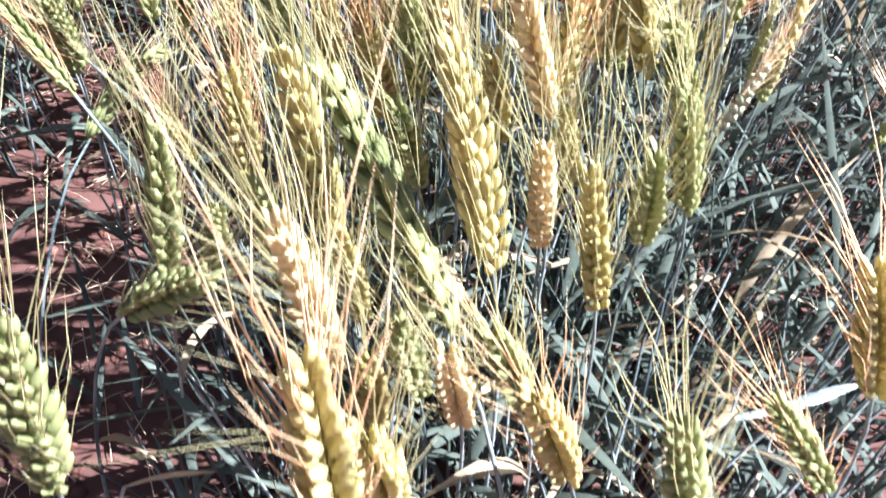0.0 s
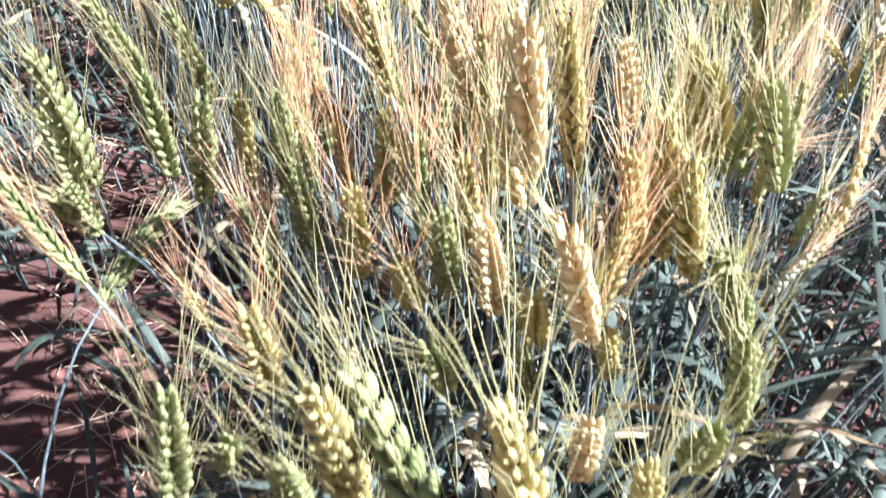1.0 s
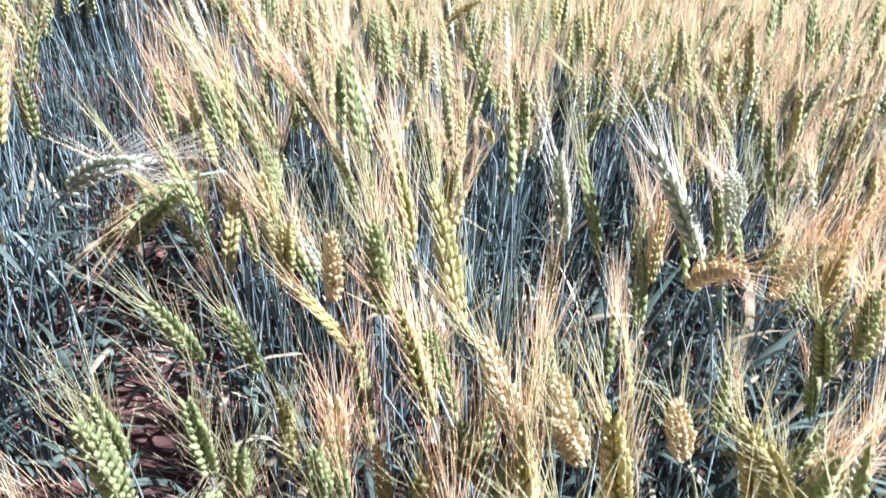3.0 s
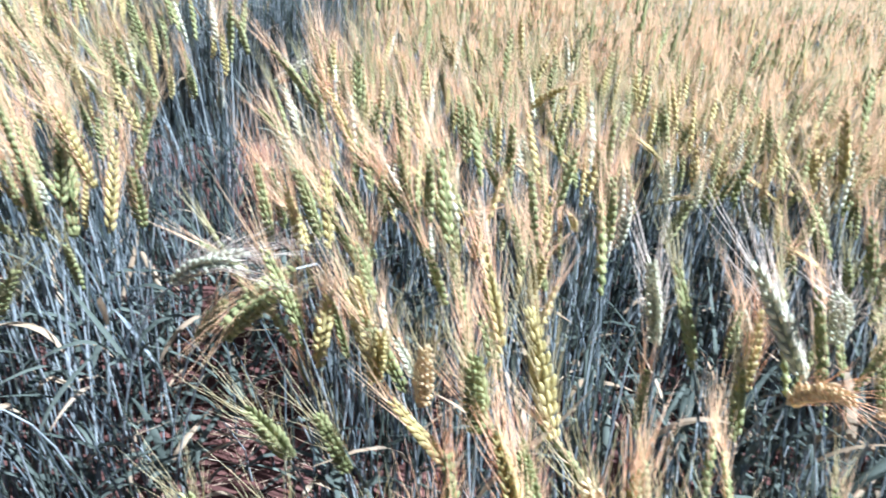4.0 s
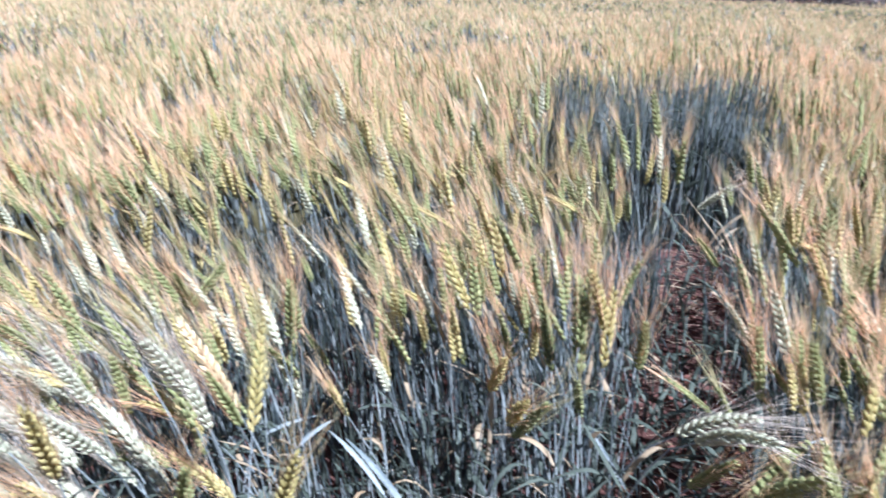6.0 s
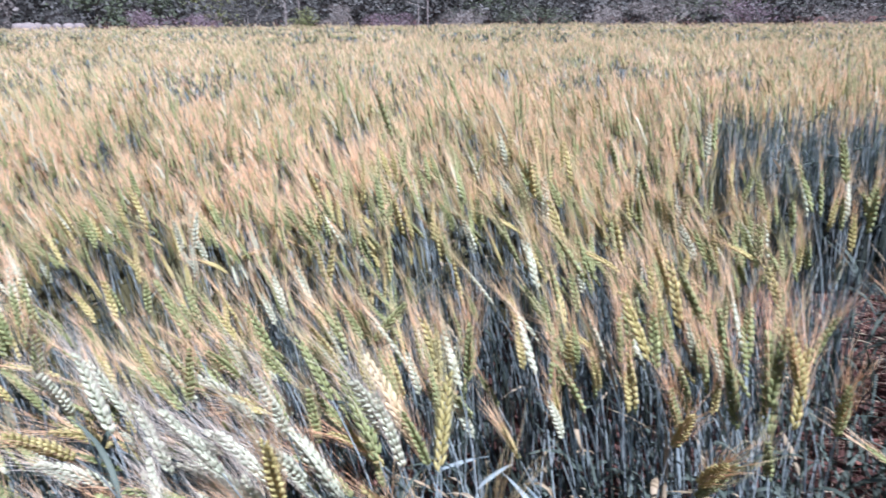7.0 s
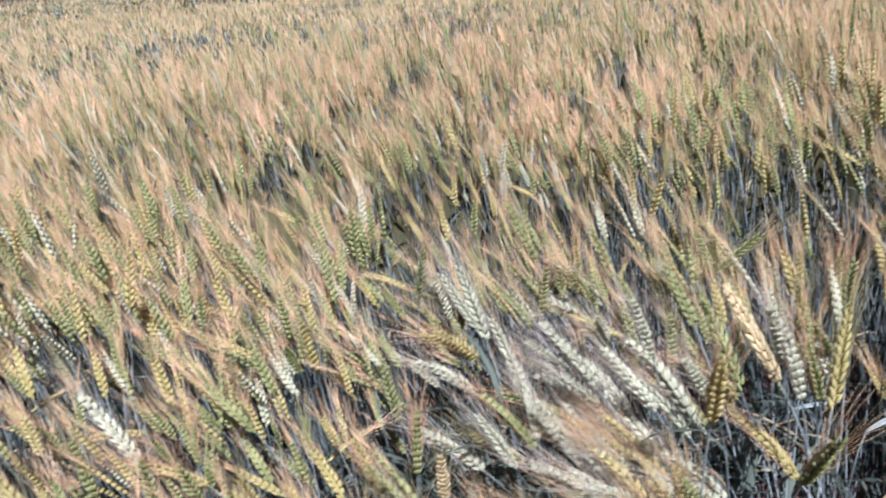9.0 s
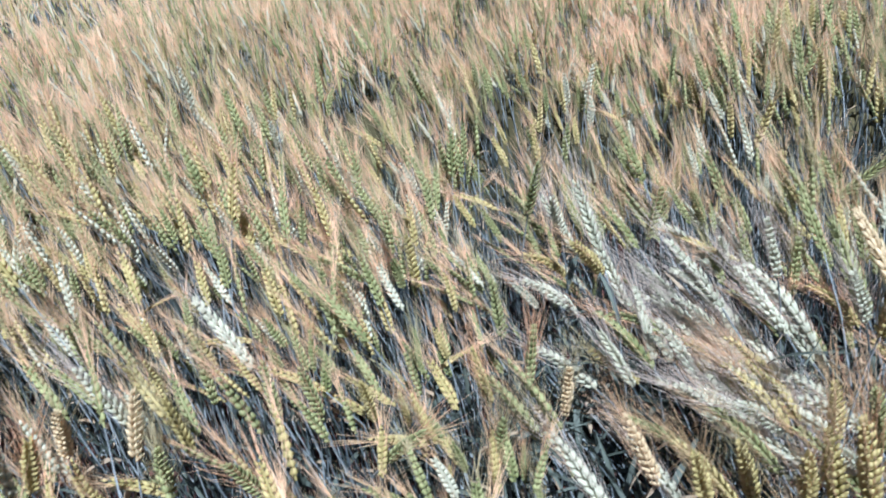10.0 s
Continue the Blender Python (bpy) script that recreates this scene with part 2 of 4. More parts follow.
def wheat_bags(rng, root, base, tip, bow=0.0, detail=0, leaves=2, ear_mat=3, awn_mat=7, awn_len=0.09, sides=5):
    """Geometry of one wheat plant. detail 0: each husk and awn; 1: simpler; 2: coarse."""
    root, base, tip = (np.asarray(q, float) for q in (root, base, tip))
    ear = tip - base
    length = np.linalg.norm(ear)
    axis0 = unit(ear)
    h = np.linalg.norm(base - root)
    out = {"stem": Bag(), "leaf": [], "husk": [], "awn": Bag(), "rachis": Bag()}
    k, around = ((9, 5), (5, 3), (2, 3))[detail]
    bend = unit(axis0 + np.array((0, 0, 0.6)) if axis0[2] > -0.3 else axis0)
    pts = hermite(root, np.array((0, 0, 0.9 * h)), base, (bend if bow == 0 else axis0) * 0.7 * h, k)
    r = (0.0017, 0.0018, 0.0018)[detail]
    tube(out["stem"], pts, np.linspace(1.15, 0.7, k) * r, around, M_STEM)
    for i in range(leaves):
        at = rng.uniform(0.2, 0.75 if detail == 0 else 0.5)
        j = at * (k - 1)
        p = pts[int(j)] + (pts[min(int(j) + 1, k - 1)] - pts[int(j)]) * (j % 1)
        a = rng.uniform(0, 6.28)
        way = np.array((math.cos(a), math.sin(a), 0))
        kk = (7, 5, 3)[detail]
        curve = leaf_curve(rng, p, way, rng.uniform(0.10, 0.20), rng.uniform(0.1, 0.9), kk)
        wide = rng.uniform(0.006, 0.015) * np.array([max(0.06, x) for x in np.sin(np.linspace(0.5, 3.1, kk))])
        b = Bag()
        ribbon(b, curve, wide, np.cross(way, (0, 0, 1)), rng.uniform(0.1, 0.6), M_DRY if rng.random() < 0.2 else M_LEAF)
        out["leaf"].append(b)
    # the ear: husks in two opposite rows along a gently bowed axis
    u = side_of(axis0)
    a = rng.uniform(0, 3.14)
    w = np.cross(axis0, u)
    u, w = u * math.cos(a) + w * math.sin(a), w * math.cos(a) - u * math.sin(a)
    bowv = np.array((0, 0, 1.0)) - axis0 * axis0[2]

    def at(s):
        return base + ear * s + bowv * bow * length * 4 * s * (1 - s)

    n = (20, 17, 12)[detail]
    if detail == 0:
        tube(out["rachis"], [at(s) for s in np.linspace(0, 0.97, 7)], np.linspace(0.0016, 0.0008, 7), 4, ear_mat)
    fat = length / 0.105
    for i in range(n):
        s = (i + 0.2) / n
        p = at(s)
        d = unit(at(min(s + 0.05, 1.05)) - p)
        sg = 1 if i % 2 else -1
        taper = (0.72 + 0.42 * math.sin(min(1, s * 1.25 + 0.12) * 2.6)) * (1 - 0.4 * s ** 4)
        if detail == 0:
            b = Bag()
            for side, off in ((0, 0.0), (1, 1.0), (-1, 1.0)):
                ax = d * 0.92 + u * sg * (0.34 - 0.04 * off) * (1 - 0.6 * s ** 3) + w * side * 0.26 * (1 - 0.5 * s ** 3)
                st = p + (u * sg * 0.0015 + w * side * 0.0017) * fat
                bud(b, st, ax + rng.normal(0, 0.05, 3), (0.0158 - 0.0010 * off) * fat * taper, 0.0056 * fat * taper, ear_mat, sides, 0.85, w)
                if side or i % 3 == 0 or i == n - 1:
                    l = awn_len * rng.uniform(0.75, 1.15) * (0.65 + 0.5 * s)
                    go = unit(d * 1.0 + u * sg * 0.15 + w * side * 0.15 + rng.normal(0, 0.06, 3))
                    q = st + unit(ax) * 0.0118 * fat * taper
                    needle(out["awn"], q, q + go * l * 0.5 + rng.normal(0, 0.0015, 3), q + unit(go + d * 0.10 + rng.normal(0, 0.05, 3)) * l, 0.00035, awn_mat)
            out["husk"].append(b)
        elif detail == 1:
            b = out["rachis"]
            if i == 0:
                tube(b, [at(0.0), at(0.5), at(0.95)], [0.0024 * fat, 0.0036 * fat, 0.0016 * fat], 3, ear_mat)
            ax = d * 0.93 + u * sg * 0.35 * (1 - 0.6 * s ** 3) + rng.normal(0, 0.05, 3)
            husk(b, p + u * sg * 0.0024 * fat, ax, 0.0178 * taper * fat, 0.0110 * taper * fat, ear_mat, w, 0.78)
            for side in (1, 0, -1):
                l = awn_len * rng.uniform(0.7, 1.15) * (0.5 + 0.75 * s)
                go = unit(d + u * sg * 0.13 + w * side * rng.uniform(0.02, 0.22) + rng.normal(0, 0.08, 3))
                q = p + unit(ax) * 0.012
                h = unit(np.cross(go, rng.normal(0, 1, 3))) * 0.00052
                out["awn"].add([q - h, q + h, q + go * l], [(0, 1, 2)], awn_mat)
        else:
            b = out["rachis"]
            if i == 0:
                ss = np.linspace(0, 1.0, 9)
                tube(b, [at(q) + u * 0.0026 * fat * (-1) ** j for j, q in enumerate(ss)], np.array((0.0028, 0.0082, 0.0056, 0.0088, 0.0056, 0.0080, 0.0048, 0.0056, 0.0008)) * fat, 3, ear_mat)
            for k in range(3):
                l = awn_len * rng.uniform(0.5, 0.95)
                go = unit(d + u * rng.normal(0, 0.20) + w * rng.normal(0, 0.20))
                h = unit(np.cross(go, rng.normal(0, 1, 3))) * 0.00105
                out["awn"].add([p - h, p + h, p + go * (l + 0.02)], [(0, 1, 2)], awn_mat)
    return out


def merged(bags):
    b = Bag()
    for q in [bags["stem"], bags["rachis"], bags["awn"], *bags["leaf"], *bags["husk"]]:
        if q.n:
            b.add(*q.arrays()[:2], 0)
            b.m[-1] = q.arrays()[2]
    return b.arrays()


def wheat_plant(bags, label, split_husks=True):
    """One wheat plant as a thing with stem, leaves and ear."""
    root = new("wheat_plant")
    tagged(root, label, "wheat", "wheat plants beside the path")
    part("stem", bag_mesh("stem", bags["stem"]), root)
    for b in bags["leaf"]:
        part("leaf", bag_mesh("leaf", b), root)
    if split_husks:
        ear = part("ear", bag_mesh("ear", bags["rachis"]), root)
        for b in bags["husk"]:
            part("spikelet", bag_mesh("spikelet", b), ear)
    else:
        b = Bag()
        for q in [bags["rachis"], *bags["husk"]]:
            v, t, m = q.arrays()
            b.add(v, t, m[0])
        ear = part("ear", bag_mesh("ear", b), root)
    part("beard", bag_mesh("beard", bags["awn"]), ear, "long golden bristles")
    return root


# where wheat stands: the field is open on the trodden strip, in a small clearing and where one stands to look
STRIP = [(-0.27, 0.45), (-0.36, 0.65), (-0.5, 1.02), (-0.60, 1.32), (-0.68, 1.55), (-0.79, 1.9), (-0.9, 2.25), (-1.05, 2.65), (-1.2, 3.0)]
STAND = [(0.3, -0.35), (0.2, 0.1), (0.12, 0.3), (-0.08, 0.36), (-0.25, 0.45), (-0.3, 0.75), (-0.5, 1.08), (-0.62, 1.06), (-0.85, 0.98), (-1.0, 0.93),
         (-1.12, 0.75), (-1.17, 0.55), (-1.12, 0.3), (-1.0, 0.05), (-0.95, -0.25), (-0.98, -0.7), (-0.5, -1.3), (0.3, -1.2)]


def segment_distance(x, y, line):
    best = np.full(np.shape(x), 1e9)
    for (ax, ay), (bx, by) in zip(line, line[1:]):
        dx, dy = bx - ax, by - ay
        s = np.clip(((x - ax) * dx + (y - ay) * dy) / (dx * dx + dy * dy), 0, 1)
        best = np.minimum(best, np.hypot(x - ax - s * dx, y - ay - s * dy))
    return best


def inside(x, y, poly):
    hit = np.zeros(np.shape(x), bool)
    for (ax, ay), (bx, by) in zip(poly, poly[1:] + poly[:1]):
        cross = ((ay > y) != (by > y)) & (x < (bx - ax) * (y - ay) / (by - ay + 1e-12) + ax)
        hit ^= cross
    return hit


def rise(a, b, q):
    f = np.clip((q - a) / (b - a), 0, 1)
    return f * f * (3 - 2 * f)


def open_ground(x, y):
    """True where no wheat stands."""
    strip = segment_distance(x, y, STRIP) < 0.062 + 0.010 * y + 0.08 * (1 - rise(1.3, 2.0, y))
    clearing = (((x + 1.10) / 0.40) ** 2 + ((y - 2.42) / 0.44) ** 2 < 1) | (((x + 1.42) / 0.50) ** 2 + ((y - 2.95) / 0.28) ** 2 < 1)
    hollow = ((x - 0.25) / 0.20) ** 2 + ((y - 1.3) / 0.22) ** 2 < 1
    lodged = ((x + 1.27) / 0.24) ** 2 + ((y - 0.33) / 0.26) ** 2 < 1
    return strip | clearing | hollow | lodged | inside(x, y, STAND)


def wave(x, y, f, p):
    return np.sin(f * x + p) * np.cos(f * 0.83 * y - 1.7 * p) * 0.6 + np.sin(f * 1.9 * (0.6 * x + 0.8 * y) + 2.3 * p) * 0.4


def sown(rng, count, lo, hi, a0=20, a1=205, gaps=0.0):
    """Random standing places in a ring round the stand, by radius and by angle in degrees; gaps thins the crop in patches."""
    r = np.sqrt(rng.uniform(lo * lo, hi * hi, count))
    a = np.radians(rng.uniform(a0, a1, count))
    x, y = -0.2 + r * np.cos(a), 0.1 + r * np.sin(a)
    thin = wave(x, y, 2.9, 0.7) + 0.6 * wave(x, y, 6.3, 2.6) + 0.6 * wave(x, y, 12.0, 0.9) + 0.5 * np.sin(5.2 * (0.8 * y - 0.45 * x))
    keep = ~open_ground(x, y) & (rng.random(count) > gaps * (thin > 0.45) * (0.35 + 0.65 * (x < -0.75)))
    return x[keep], y[keep]


def ground_height(x, y):
    """Rough soil on a gentle step up, with a low earth bank under the trodden strip."""
    bank = 0.06 * rise(0.9, 1.7, y) * (1 - rise(3.2, 4.2, y)) * np.exp(-((segment_distance(x, y, STRIP) / 0.22) ** 2))
    rough = 0.010 * wave(x, y, 5.1, 0.3) + 0.007 * wave(x, y, 17.0, 1.1) + 0.006 * wave(x, y, 43.0, 2.2)
    return 0.10 * rise(0.4, 1.8, y + 0.15 * np.minimum(0, x + 1)) + bank + rough * np.exp(-np.hypot(x, y) / 12)


def height_at(x, y):
    far = 1 + 0.9 * rise(1.5, 2.6, np.hypot(x, y))
    low = 0.15 * np.exp(-(((x + 1.35) / 0.5) ** 2 + ((y - 0.05) / 0.6) ** 2))
    return 1.0 - low + far * (0.06 * wave(x, y, 1.3, 0.4) + 0.08 * wave(x, y, 5.2, 1.9) + 0.06 * wave(x, y, 11.0, 0.6))


def lean_at(x, y):
    """Lean of the stand: metres of drift at ear height."""
    lx = -0.02 + 0.04 * wave(x, y, 1.1, 2.0)
    ly = -0.03 + 0.04 * wave(x, y, 1.4, 0.9)
    lodged = np.exp(-(((x + 1.3) / 0.25) ** 2 + ((y - 0.35) / 0.28) ** 2))
    return lx - 0.10 * lodged, ly - 0.14 * lodged


EAR_TOP = 0.50
WIND = radians(-122)      # the way in which most ears nod


def stuff_wheat(name, label, rng, x, y, variants, size=1.0):
    """Many plants joined into one mesh: turned, scaled and leaning copies of a few variants."""
    vs, ts, ms, off = [], [], [], 0
    pick = rng.integers(0, len(variants), len(x))
    hs = height_at(x, y) * rng.normal(1.0, 0.09, len(x))
    lx, ly = lean_at(x, y)
    loose = 0.045 - 0.015 * rise(2.2, 3.0, np.hypot(x, y))
    lx = lx + rng.normal(0, 1, len(x)) * loose
    ly = ly + rng.normal(0, 1, len(x)) * loose
    phi = WIND + rng.normal(0, 1.15, len(x))
    gz = ground_height(x, y) - 0.01
    for k, (v, t, m) in enumerate(variants):
        i = np.where(pick == k)[0]
        if not len(i):
            continue
        c, s = np.cos(phi[i])[:, None], np.sin(phi[i])[:, None]
        vx, vy, vz = v[:, 0][None], v[:, 1][None], v[:, 2][None]
        bend = np.clip(vz / EAR_TOP, 0, 1.4) ** 1.6
        px = (c * vx - s * vy) * size + x[i][:, None] + lx[i][:, None] * bend
        py = (s * vx + c * vy) * size + y[i][:, None] + ly[i][:, None] * bend
        pz = gz[i][:, None] + vz * hs[i][:, None] - (lx[i] ** 2 + ly[i] ** 2)[:, None] * bend
        vs.append(np.stack([px, py, pz], -1).reshape(-1, 3))
        ts.append((t[None] + (off + np.arange(len(i)) * len(v))[:, None, None]).reshape(-1, 3))
        ms.append(np.tile(m, len(i)))
        off += len(i) * len(v)
    ob = new(name, mesh_from(name, np.concatenate(vs), np.concatenate(ts), np.concatenate(ms), MATS))
    return tagged(ob, label, "wheat field", kind="stuff")


EAR_KINDS = [(M_GREEN, M_AWN), (M_GOLD, M_AWN), (M_GREEN, M_AWN), (M_GOLD, M_AWN), (M_GREEN, M_AWNGREEN), (M_PALE, M_AWN), (M_GREEN, M_AWN)]


FAR_EARS = [(M_GREEN, M_AWN), (M_GREEN, M_AWN), (M_PALE, M_AWN), (M_GREEN, M_AWNGREEN), (M_GREEN, M_AWN), (M_GOLD, M_AWN), (M_GREEN, M_AWN)]


def random_plant(rng, detail, leaves, i):
    h = rng.uniform(0.43, 0.53)
    nod = abs(rng.normal(0.05, 0.20)) + (0.7 if rng.random() < 0.05 else 0)
    b = np.array((0.03, 0.0, h))
    l = rng.uniform(0.077, 0.110)
    t = b + l * np.array((math.sin(nod), 0.0, math.cos(nod)))
    return wheat_bags(rng, (0, 0, 0), b, t, 0.06 if nod > 0.4 else 0.02, detail, leaves, *(FAR_EARS if detail == 2 else EAR_KINDS)[i % len(EAR_KINDS)], awn_len=0.078, sides=4)


def clump(rng, ears, spread, top, wide, i):
    """A coarse tuft of far wheat: a few ears with their bristles on thin stems."""
    b = Bag()
    for k in range(ears):
        ear_mat, awn_mat = FAR_EARS[(i + k) % len(FAR_EARS)]
        p = np.array((*rng.normal(0, spread, 2), top * rng.uniform(0.9, 1.06)))
        d = unit((rng.normal(0.15, 0.2), rng.normal(0, 0.2), 1))
        husk(b, p, d, 0.11, wide * 0.75, ear_mat, side_of(d))
        for j in range(7):
            q = p + d * rng.uniform(0.02, 0.08)
            g = unit(d + rng.normal(0, 0.24, 3))
            s = unit(np.cross(g, rng.normal(0, 1, 3))) * wide * 0.16
            b.add([q - s, q + s, q + g * 0.11], [(0, 1, 2)], awn_mat)
        s = side_of(d) * wide * 0.3
        b.add([p - s, p + s, p * (1, 1, 0.35)], [(0, 1, 2)], M_STEM)
    return b.arrays()


# ---- ground ----
def ground_sheet():
    s = np.linspace(-1, 1, 191)
    g = np.sign(s) * (2.6 * np.abs(s) + 900 * np.abs(s) ** 7)
    X, Y = np.meshgrid(g - 0.4, g + 1.0)
    Z = ground_height(X, Y)
    v = np.stack([X, Y, Z], -1).reshape(-1, 3)
    n = len(s)
    i = (np.arange(n - 1)[:, None] * n + np.arange(n - 1)[None]).ravel()
    t = np.concatenate([np.stack([i, i + 1, i + n + 1], -1), np.stack([i, i + n + 1, i + n], -1)])
    ob = new("ground", mesh_from("ground", v, t, np.zeros(len(t), int), [SOIL]))
    return tagged(ob, "bare red clay soil of a field", "ground", kind="structure")


ground_sheet()
rng = np.random.default_rng(7)


def gap_shade_sheet():
    """A sheet for the stems and leaves below the ears, coloured dark as the shade in the gaps, from a few metres out to
    the field's edge.
    """
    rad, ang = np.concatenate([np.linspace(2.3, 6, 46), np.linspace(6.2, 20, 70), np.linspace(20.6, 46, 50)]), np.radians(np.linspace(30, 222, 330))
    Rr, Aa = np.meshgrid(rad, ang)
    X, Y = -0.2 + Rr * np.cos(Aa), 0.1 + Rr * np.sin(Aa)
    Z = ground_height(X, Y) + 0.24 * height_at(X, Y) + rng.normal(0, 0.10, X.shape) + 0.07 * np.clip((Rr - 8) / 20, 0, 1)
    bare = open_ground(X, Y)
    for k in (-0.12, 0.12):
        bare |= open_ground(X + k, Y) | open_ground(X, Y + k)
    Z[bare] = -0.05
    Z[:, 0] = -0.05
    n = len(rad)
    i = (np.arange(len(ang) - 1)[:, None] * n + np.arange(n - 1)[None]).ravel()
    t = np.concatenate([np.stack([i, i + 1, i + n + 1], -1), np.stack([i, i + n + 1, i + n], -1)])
    ob = new("crop_leaves", mesh_from("crop_leaves", np.stack([X, Y, Z], -1).reshape(-1, 3), t, np.zeros(len(t), int), [GAP_SHADE]))
    return tagged(ob, "dark sheet for wheat stems, leaves and the shade in their gaps", "wheat field", kind="stuff")


gap_shade_sheet()


# ---- litter on the strip ----
def litter(count, half):
    """Dry straw and broken blades lying on the trodden soil."""
    b = Bag()
    for i in range(count):
        k = rng.integers(0, len(STRIP) - 1)
        f = rng.random()
        (ax, ay), (bx, by) = STRIP[k], STRIP[k + 1]
        x, y = ax + (bx - ax) * f + rng.normal(0, half), ay + (by - ay) * f + rng.normal(0, half)
        a, l = rng.uniform(0, 6.283), rng.uniform(0.02, 0.11)
        z = ground_height(x, y) + 0.003 + rng.uniform(0, 0.012)
        d = np.array((math.cos(a), math.sin(a), rng.normal(0, 0.12)))
        p = np.array((x, y, z))
        tube(b, [p - d * l / 2, p + (0, 0, rng.uniform(0, 0.006)), p + d * l / 2], [0.0007, 0.0009, 0.0005], 3, 0)
    ob = new("straw_litter", mesh_from("straw_litter", *b.arrays(), [STRAW]))
    return tagged(ob, "dry broken straw scattered on the red soil", "straw", kind="stuff")


def clods(count, half):
    b = Bag()
    for i in range(count):
        k = rng.integers(0, len(STRIP) - 1)
        f = rng.random()
        (ax, ay), (bx, by) = STRIP[k], STRIP[k + 1]
        x, y = ax + (bx - ax) * f + rng.normal(0, half), ay + (by - ay) * f + rng.normal(0, half)
        r = rng.uniform(0.003, 0.010) * (1 + (rng.random() < 0.1))
        bud(b, np.array((x, y, ground_height(x, y) - r * 0.5)), (rng.normal(0, 0.5), rng.normal(0, 0.5), 1), r * 1.6, r * 2.4, 0, 6, rng.uniform(0.6, 1))
    ob = new("soil_clods", mesh_from("soil_clods", *b.arrays(), [CLOD]))
    return tagged(ob, "small crumbly clods of red soil", "soil", kind="stuff")


litter(700, 0.11)
clods(500, 0.12)


# ---- shrubs, trees and stones along the field's far edge ----
def leaf_cloud(b, centre, radii, count, size, lumps=7):
    """Many small leaves gathered in uneven lumps, with gaps between them."""
    centre, radii = np.asarray(centre, float), np.asarray(radii, float)
    cs = centre + rng.uniform(-0.75, 0.75, (lumps, 3)) * radii
    rs = rng.uniform(0.38, 0.62, lumps)
    k = rng.integers(0, lumps, count)
    d = rng.normal(0, 1, (count, 3))
    d /= np.linalg.norm(d, axis=1)[:, None]
    p = cs[k] + d * (rs[k] * rng.uniform(0.55, 1.05, count))[:, None] * radii
    p[:, 2] = np.maximum(p[:, 2], 0.03)
    u = rng.normal(0, 1, (count, 3))
    u /= np.linalg.norm(u, axis=1)[:, None]
    w = np.cross(u, rng.normal(0, 1, (count, 3)))
    w /= np.linalg.norm(w, axis=1)[:, None] + 1e-9
    l = (size * rng.uniform(0.5, 1.3, count))[:, None]
    v = np.stack([p - u * l, p + w * l * 0.45, p + u * l, p - w * l * 0.45], 1).reshape(-1, 3)
    i = np.arange(count)[:, None] * 4
    t = np.concatenate([i + [[0, 1, 2]], i + [[0, 2, 3]]])
    b.add(v, t, 0)


def far_place(az, dist):
    return -0.35 + dist * math.cos(radians(az)), dist * math.sin(radians(az))


def shrub(az, dist, wide, tall, mat, label, count=2400):
    x, y = far_place(az, dist)
    root = tagged(new("shrub"), label, "shrub", "shrubs along the field edge")
    root.location = (x, y, 0)
    b, s = Bag(), Bag()
    leaf_cloud(b, (0, 0, tall * 0.52), (wide / 2, wide / 2, tall * 0.5), count, 0.055, 11)
    for k in range(6):
        a = rng.uniform(0, 6.283)
        e = np.array((math.cos(a) * wide * 0.35, math.sin(a) * wide * 0.35, tall * rng.uniform(0.6, 0.95)))
        tube(s, [(0, 0, -0.05), e * (0.4, 0.4, 0.55), e], [0.035, 0.022, 0.008], 4, 0)
    part("branches", mesh_from("branches", *s.arrays(), [BARK]), root)
    part("crown", mesh_from("crown", *b.arrays(), [mat]), root)
    return root


def tree(az, dist, tall, wide, mat, label, low=0.25, count=2600, pale_trunk=False):
    x, y = far_place(az, dist)
    root = tagged(new("tree"), label, "tree", "trees behind the field")
    root.location = (x, y, 0)
    b, s = Bag(), Bag()
    sway = rng.normal(0, 0.25, 2)
    top = np.array((*sway, tall * 0.8))
    r = 0.03 * tall
    tube(s, [(0, 0, -0.1), top * (0.3, 0.3, 0.25), top * (0.6, 0.6, 0.6), top], [r, r * 0.75, r * 0.5, r * 0.15], 7, 0)
    for k in range(9):
        f = rng.uniform(0.2, 0.75)
        a = rng.uniform(0, 6.283)
        p = top * (f, f, f)
        e = p + np.array((math.cos(a), math.sin(a), rng.uniform(0.3, 0.9))) * wide * rng.uniform(0.3, 0.5)
        tube(s, [p, (p + e) / 2 + rng.normal(0, 0.1, 3), e], [r * 0.45, r * 0.28, r * 0.08], 4, 0)
    part("trunk", mesh_from("trunk", *s.arrays(), [BARK]), root)
    leaf_cloud(b, (sway[0], sway[1], tall * (0.5 + low / 2)), (wide / 2, wide / 2, tall * (0.5 - low / 2)), count, 0.14, 16)
    part("crown", mesh_from("crown", *b.arrays(), [mat]), root)
    return root


